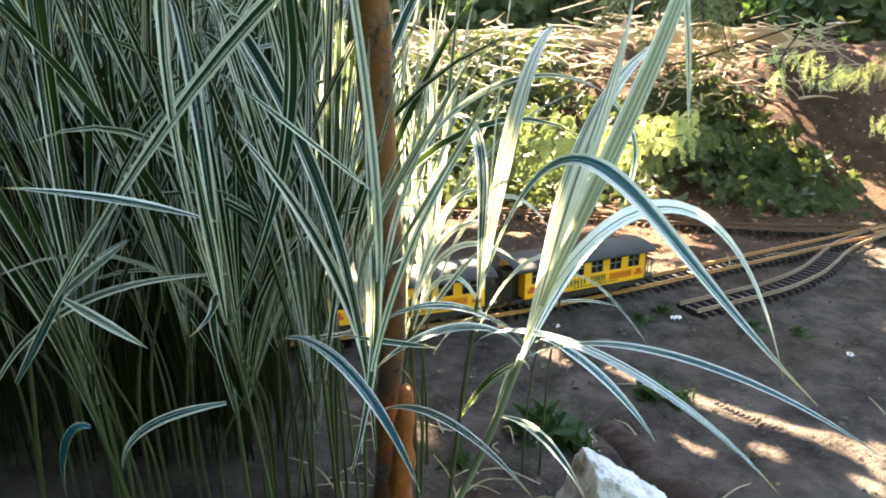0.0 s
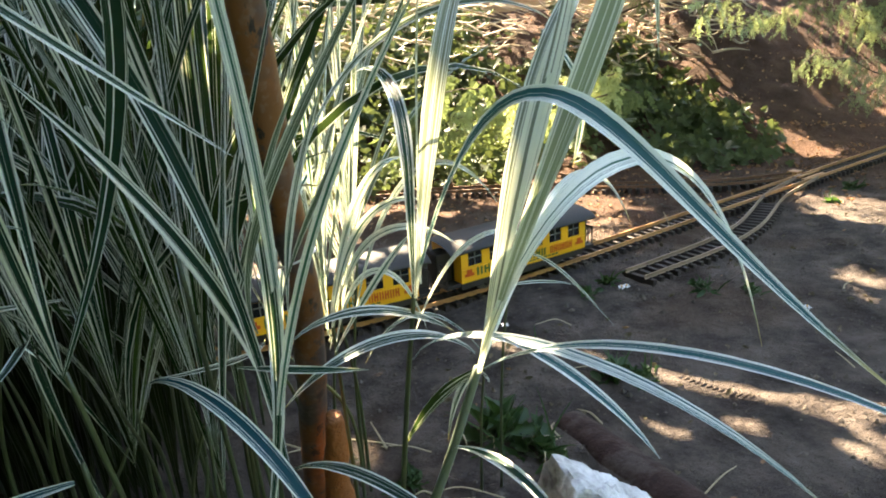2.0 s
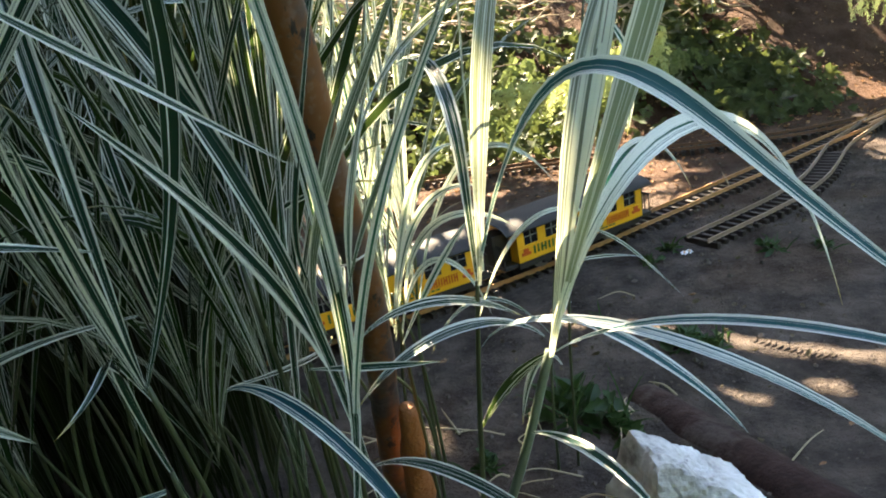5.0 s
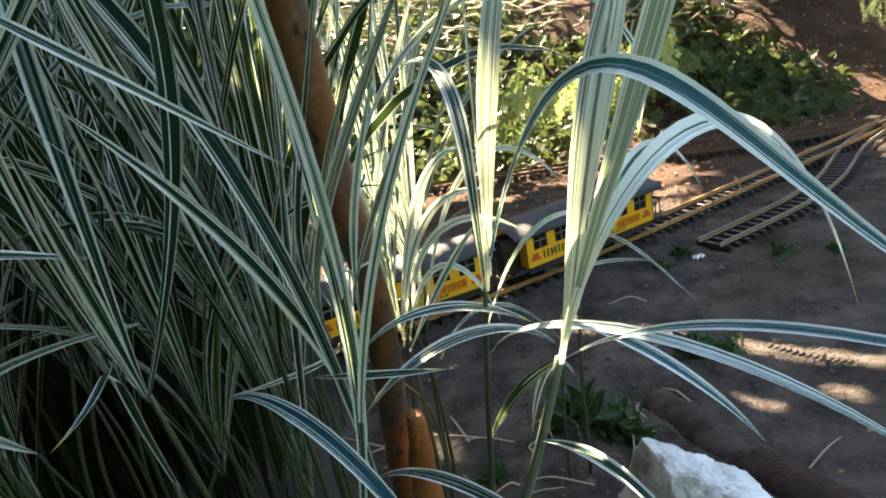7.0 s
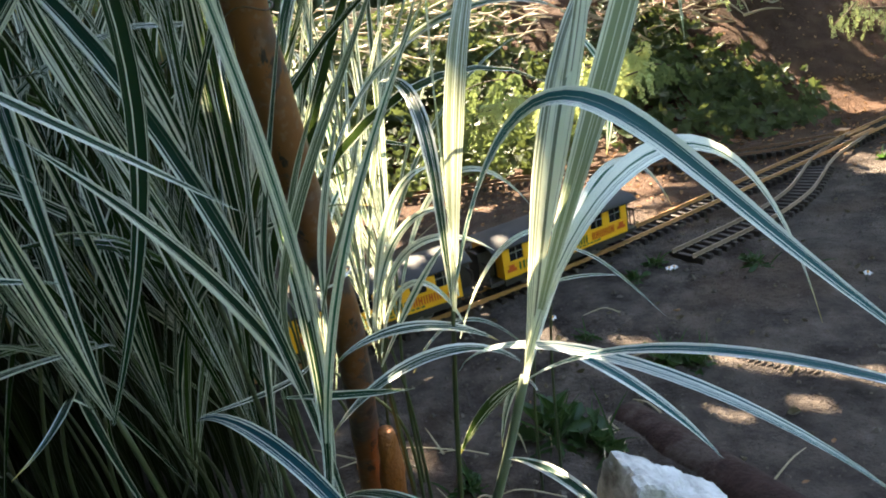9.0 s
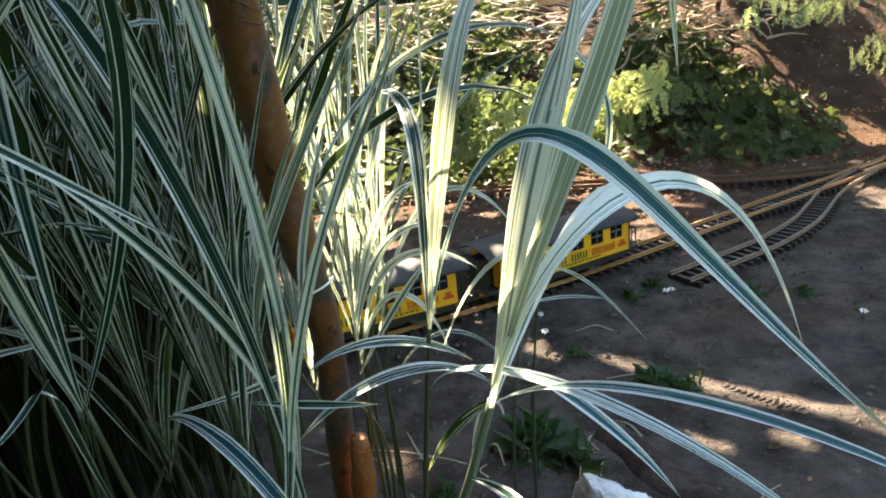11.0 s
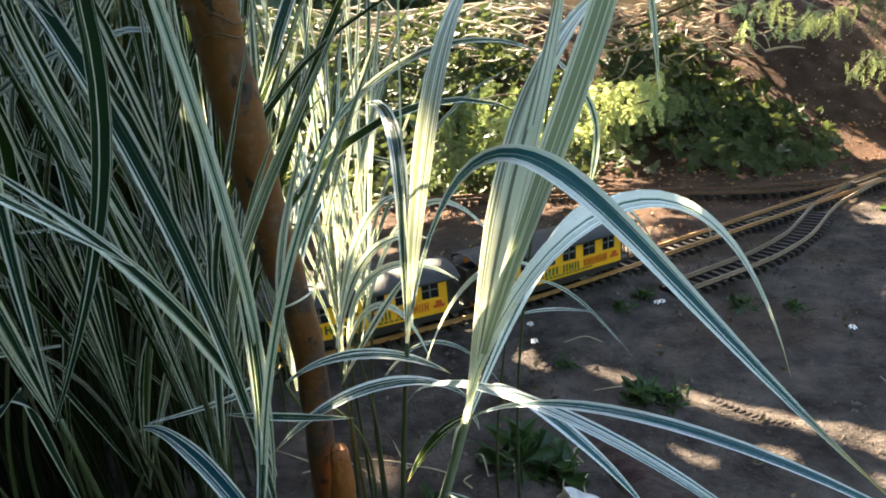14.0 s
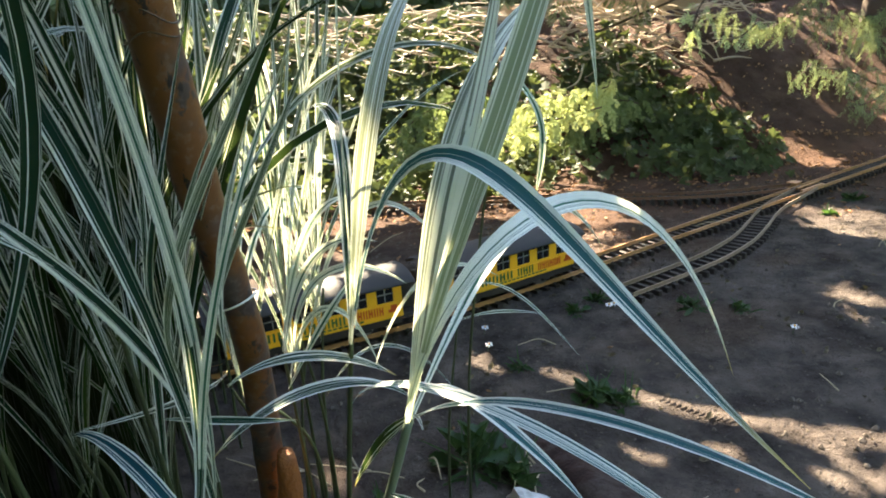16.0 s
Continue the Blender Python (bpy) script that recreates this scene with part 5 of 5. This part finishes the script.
def overhang(rng):
    """Unseen boughs over the grass and the path, added to block skylight from above."""
    out = []
    while len(out) < 11500:
        x, y = rng.uniform(-1.3, 0.16), rng.uniform(-1.0, 1.25)
        z = 0.98 + 0.45 * rng.random() + 0.35 * max(0.0, x + 0.6) + 0.12 * noise.noise((x * 3, y * 3, 9.0))
        p = Vector((x, y, z))
        q = p.dot(SUN_U), p.dot(SUN_V)
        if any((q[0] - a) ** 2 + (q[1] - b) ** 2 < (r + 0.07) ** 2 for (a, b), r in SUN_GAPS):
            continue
        n = Vector((rng.gauss(0, 0.4), rng.gauss(0, 0.4), 1))
        out.append(leaf_flat(OVAL, (x, y, z), rng.uniform(0.07, 0.14), n, rng.uniform(0, 6.3)))
    return out


# bush added out of view to darken the grass below it
_o = thing("overhanging_bush", "unseen leafy bush added to keep skylight off the grass", "bush")
part("stem", mesh("stem", *tube(smooth_line([(-1.2, 0.3, -0.02), (-1.15, 0.3, 0.7), (-0.8, 0.2, 1.25), (-0.3, 0.1, 1.6)], 8), list(np.linspace(0.05, 0.015, 25)), 10), BROWN_BARK), _o)


# low leaves added beside the path, blocking light from behind the grass
def underwood(rng):
    out = []
    for i in range(4200):
        x, y, z = rng.uniform(-1.0, -0.24), rng.uniform(-0.75, 0.10), rng.uniform(0.0, 1.25)
        n = Vector((rng.gauss(0, 0.6), rng.gauss(0, 0.6), 0.6))
        out.append(leaf_flat(OVAL, (x, y, z), rng.uniform(0.05, 0.11), n, rng.uniform(0, 6.3)))
    return out


part("lower_foliage", mesh("lower_foliage", *merge(underwood(random.Random(62))), CROWN, smooth=False), _o)
part("foliage", mesh("foliage", *merge(overhang(random.Random(61))), CROWN, smooth=False), _o)
# three hedges added round the view to cut the skylight from low angles
scatter("hedge", "leafy hedge added beside the grass to block low skylight", "hedge", CROWN, side_hedge(random.Random(31), -0.95, -1.5, -1.05, 2.4, 2.4, 5800))
scatter("hedge", "unseen leafy hedge added behind the path to block low skylight", "hedge", CROWN, side_hedge(random.Random(32), -1.0, -1.5, 2.8, -1.5, 3.0, 9500))
scatter("hedge", "unseen leafy hedge added on the open side to block low skylight", "hedge", CROWN, side_hedge(random.Random(33), 2.8, -1.0, 2.9, 3.4, 2.0, 6500))
_b = part("edging_board", boxes(((-0.7, -0.02, -0.06), (0.9, 0.02, 0.05)), bevel=0.006), material=TIMBER)
_b.matrix_basis = pose(0.55, 2.95, 0.47, rz=-3)
tagged(_b, "sun-bleached timber edging board on top of the bank", "board")


# ---- weeds, flowers, straw and dead leaves by the track ----
BLUNT = ((0, 0), (0.10, 0.15), (0.20, 0.35), (0.14, 0.45), (0.24, 0.60), (0.15, 0.68), (0.16, 0.82), (0, 1.0), (-0.16, 0.80), (-0.13, 0.70), (-0.24, 0.62), (-0.15, 0.46), (-0.20, 0.33), (-0.09, 0.15))


def weed(label, x, y, rng, count, size, mat=WEED):
    t = thing("weed", label, "weed", "weeds on the soil")
    for i in range(count * 2):
        a = rng.uniform(0, 6.28)
        r = rng.uniform(0.1, 1.0) * size
        n = (math.cos(a) * 0.9 + rng.gauss(0, 0.3), math.sin(a) * 0.9 - 0.2 + rng.gauss(0, 0.3), 1.5)
        z = ground_z(x, y) + rng.uniform(0.10, 0.6) * size * 0.5
        v, f = leaf_flat(BLUNT, (x + math.cos(a) * r * 0.5, y + math.sin(a) * r * 0.5, z), size * rng.uniform(0.35, 0.95), n, a - 1.57 + rng.gauss(0, 0.3), 0.3)
        part("leaf", mesh("leaf", v, f, mat), t)
        part("stalk", mesh("stalk", *tube([(x, y, ground_z(x, y) - 0.004), v[1]], [0.0010, 0.0007], 5), STEM), t)
    for i in range(6):
        a, h = rng.uniform(0, 6.28), size * rng.uniform(0.7, 1.5)
        v, f, uv = blade(bend_line((x + rng.gauss(0, 0.008), y + rng.gauss(0, 0.008), ground_z(x, y) - 0.003), a, radians(rng.uniform(45, 80)), h, rng.uniform(0.2, 1.2), 0.0, 1.5, 6), 0.0022, cols=3)
        part("grass_blade", mesh("grass_blade", v, f, mat), t)


RW = random.Random(9)
weed("dark broad-leaved weed beside the white stone", 0.165, 0.775, RW, 9, 0.076)
weed("dark broad-leaved weed beside the pipe", 0.205, 0.745, RW, 6, 0.062)
weed("low green weed at the edge of the sunlit soil", 0.335, 0.885, RW, 10, 0.045)
weed("low green weed at the edge of the sunlit soil", 0.372, 0.868, RW, 8, 0.040)
weed("small green weed beside the track", 0.44, 1.18, RW, 9, 0.030)
weed("small green weed beside the track", 0.39, 1.14, RW, 8, 0.028)
weed("small green weed beside the track", 0.262, 0.988, RW, 7, 0.024)
weed("flat dark green weed on the bare soil", 0.577, 1.107, RW, 9, 0.034)
weed("flat dark green weed on the bare soil", 0.642, 1.079, RW, 7, 0.028)
weed("small green weed under the grass", 0.06, 0.72, RW, 8, 0.030)
weed("small green weed by the siding", 1.10, 1.52, RW, 8, 0.035)
weed("small green weed by the siding", 1.22, 1.60, RW, 8, 0.040)


def flower(x, y, rng, h, size):
    t = thing("daisy", "small white daisy on the soil", "flower", "white flowers by the track")
    z = ground_z(x, y)
    part("stalk", mesh("stalk", *tube([(x, y, z - 0.004), (x + 0.003, y, z + h)], [0.0009, 0.0007], 5), STEM), t)
    for k in range(8):
        a = k * math.pi / 4 + rng.uniform(-0.1, 0.1)
        v, f = leaf_flat(OVAL, (x + 0.003 + math.cos(a) * 0.002, y + math.sin(a) * 0.002, z + h), size, (math.cos(a) * 0.35, math.sin(a) * 0.35 - 0.3, 1), a - 1.57, 0.1)
        part("petal", mesh("petal", v, f, PETAL), t)
    part("eye", mesh("eye", *tube([(x + 0.003, y, z + h), (x + 0.003, y, z + h + 0.002)], [size * 0.35, size * 0.2], 8), YELLOW), t, "yellow flower eye")


for _x, _y in ((0.446, 1.142), (0.456, 1.146), (0.229, 1.052), (0.233, 1.108), (0.672, 0.990)):
    flower(_x, _y, RW, RW.uniform(0.008, 0.016), 0.0050)


def straws(rng):
    out = []
    for i in range(55):
        x, y = rng.uniform(-0.1, 0.32), rng.uniform(0.55, 0.82)
        if rng.random() < 0.35:
            x, y = rng.uniform(-0.1, 1.3), rng.uniform(0.7, 1.6)
        a, l = rng.uniform(0, 6.28), rng.uniform(0.02, 0.09)
        z = ground_z(x, y) + 0.002
        e = (x + math.cos(a) * l, y + math.sin(a) * l, z + rng.uniform(0.0, 0.5) * l)
        m = ((x + e[0]) / 2 + rng.gauss(0, 0.004), (y + e[1]) / 2, (z + e[2]) / 2 + rng.uniform(0, 0.012))
        out.append(tube(smooth_line([(x, y, z), m, e], 4), list(np.linspace(rng.uniform(0.0007, 0.0016), 0.0005, 9)), 5))
    return out


scatter("straw", "dry straw and broken stalks on the soil", "straw", STRAW, straws(random.Random(6)))


def pebbles(rng):
    out = []
    for i in range(7500):
        x, y = rng.uniform(0.0, 1.6), rng.uniform(0.55, 1.9)
        r = rng.uniform(0.0009, 0.0026) if rng.random() < 0.90 else rng.uniform(0.003, 0.006)
        c = Vector((x, y, ground_z(x, y) + r * 0.3))
        v = [c + Vector(d) * r * rng.uniform(0.7, 1.2) for d in ((1, 0, 0), (0, 1, 0), (-1, 0, 0), (0, -1, 0), (0, 0, 0.8), (0, 0, -0.6))]
        out.append((v, [(0, 1, 4), (1, 2, 4), (2, 3, 4), (3, 0, 4), (1, 0, 5), (2, 1, 5), (3, 2, 5), (0, 3, 5)]))
    return out


scatter("pebbles", "small pale pebbles and crumbs of soil", "pebbles", foliage_material("soil_crumb", (0.020, 0.016, 0.013), (0.11, 0.092, 0.076), (0.05, 0.04, 0.03), 0.95, 0.0), pebbles(random.Random(13)))


def soil_debris(rng):
    """Fragments of leaf and bark lying on the bare soil."""
    out = []
    for i in range(420):
        x, y = rng.uniform(0.10, 1.1), rng.uniform(0.66, 1.42)
        if noise.noise((x * 5.0, y * 5.0, 3.0)) < rng.uniform(-0.5, 0.4):
            continue
        n = (rng.gauss(0, 0.5), rng.gauss(0, 0.5) - 0.2, 1)
        out.append(leaf_flat(BLUNT if rng.random() < 0.5 else OVAL, (x, y, ground_z(x, y) + rng.uniform(0.002, 0.005)), rng.uniform(0.005, 0.015), n, rng.uniform(0, 6.3), 0.4))
    return out


scatter("soil_debris", "dark and pale leaf fragments lying on the bare soil", "leaf litter", foliage_material("leaf_fragment", (0.030, 0.030, 0.018), (0.16, 0.13, 0.085), (0.1, 0.1, 0.04), 0.8, 0.1), soil_debris(random.Random(19)))


def tread_marks(start, end):
    """A shoe's zigzag tread pressed into the sunlit soil."""
    t = thing("shoe_print", "zigzag tread marks of a shoe in dry soil", "footprint")
    a, b = Vector((*start, 0)), Vector((*end, 0))
    d = (b - a).normalized()
    w = Vector((-d.y, d.x, 0))
    for i in range(13):
        p = a.lerp(b, (i + 0.5) / 13)
        line = [tuple(p + w * k * 0.0075 + d * (0.0035 * (1 - abs(k))) + Vector((0, 0, ground_z(p.x, p.y) + 0.0005))) for k in (-1.0, -0.5, 0.0, 0.5, 1.0)]
        part("tread_ridge", mesh("tread_ridge", *tube(line, [0.0008, 0.0016, 0.0019, 0.0016, 0.0008], 6), SOIL), t)


tread_marks((0.417, 0.873), (0.482, 0.803))
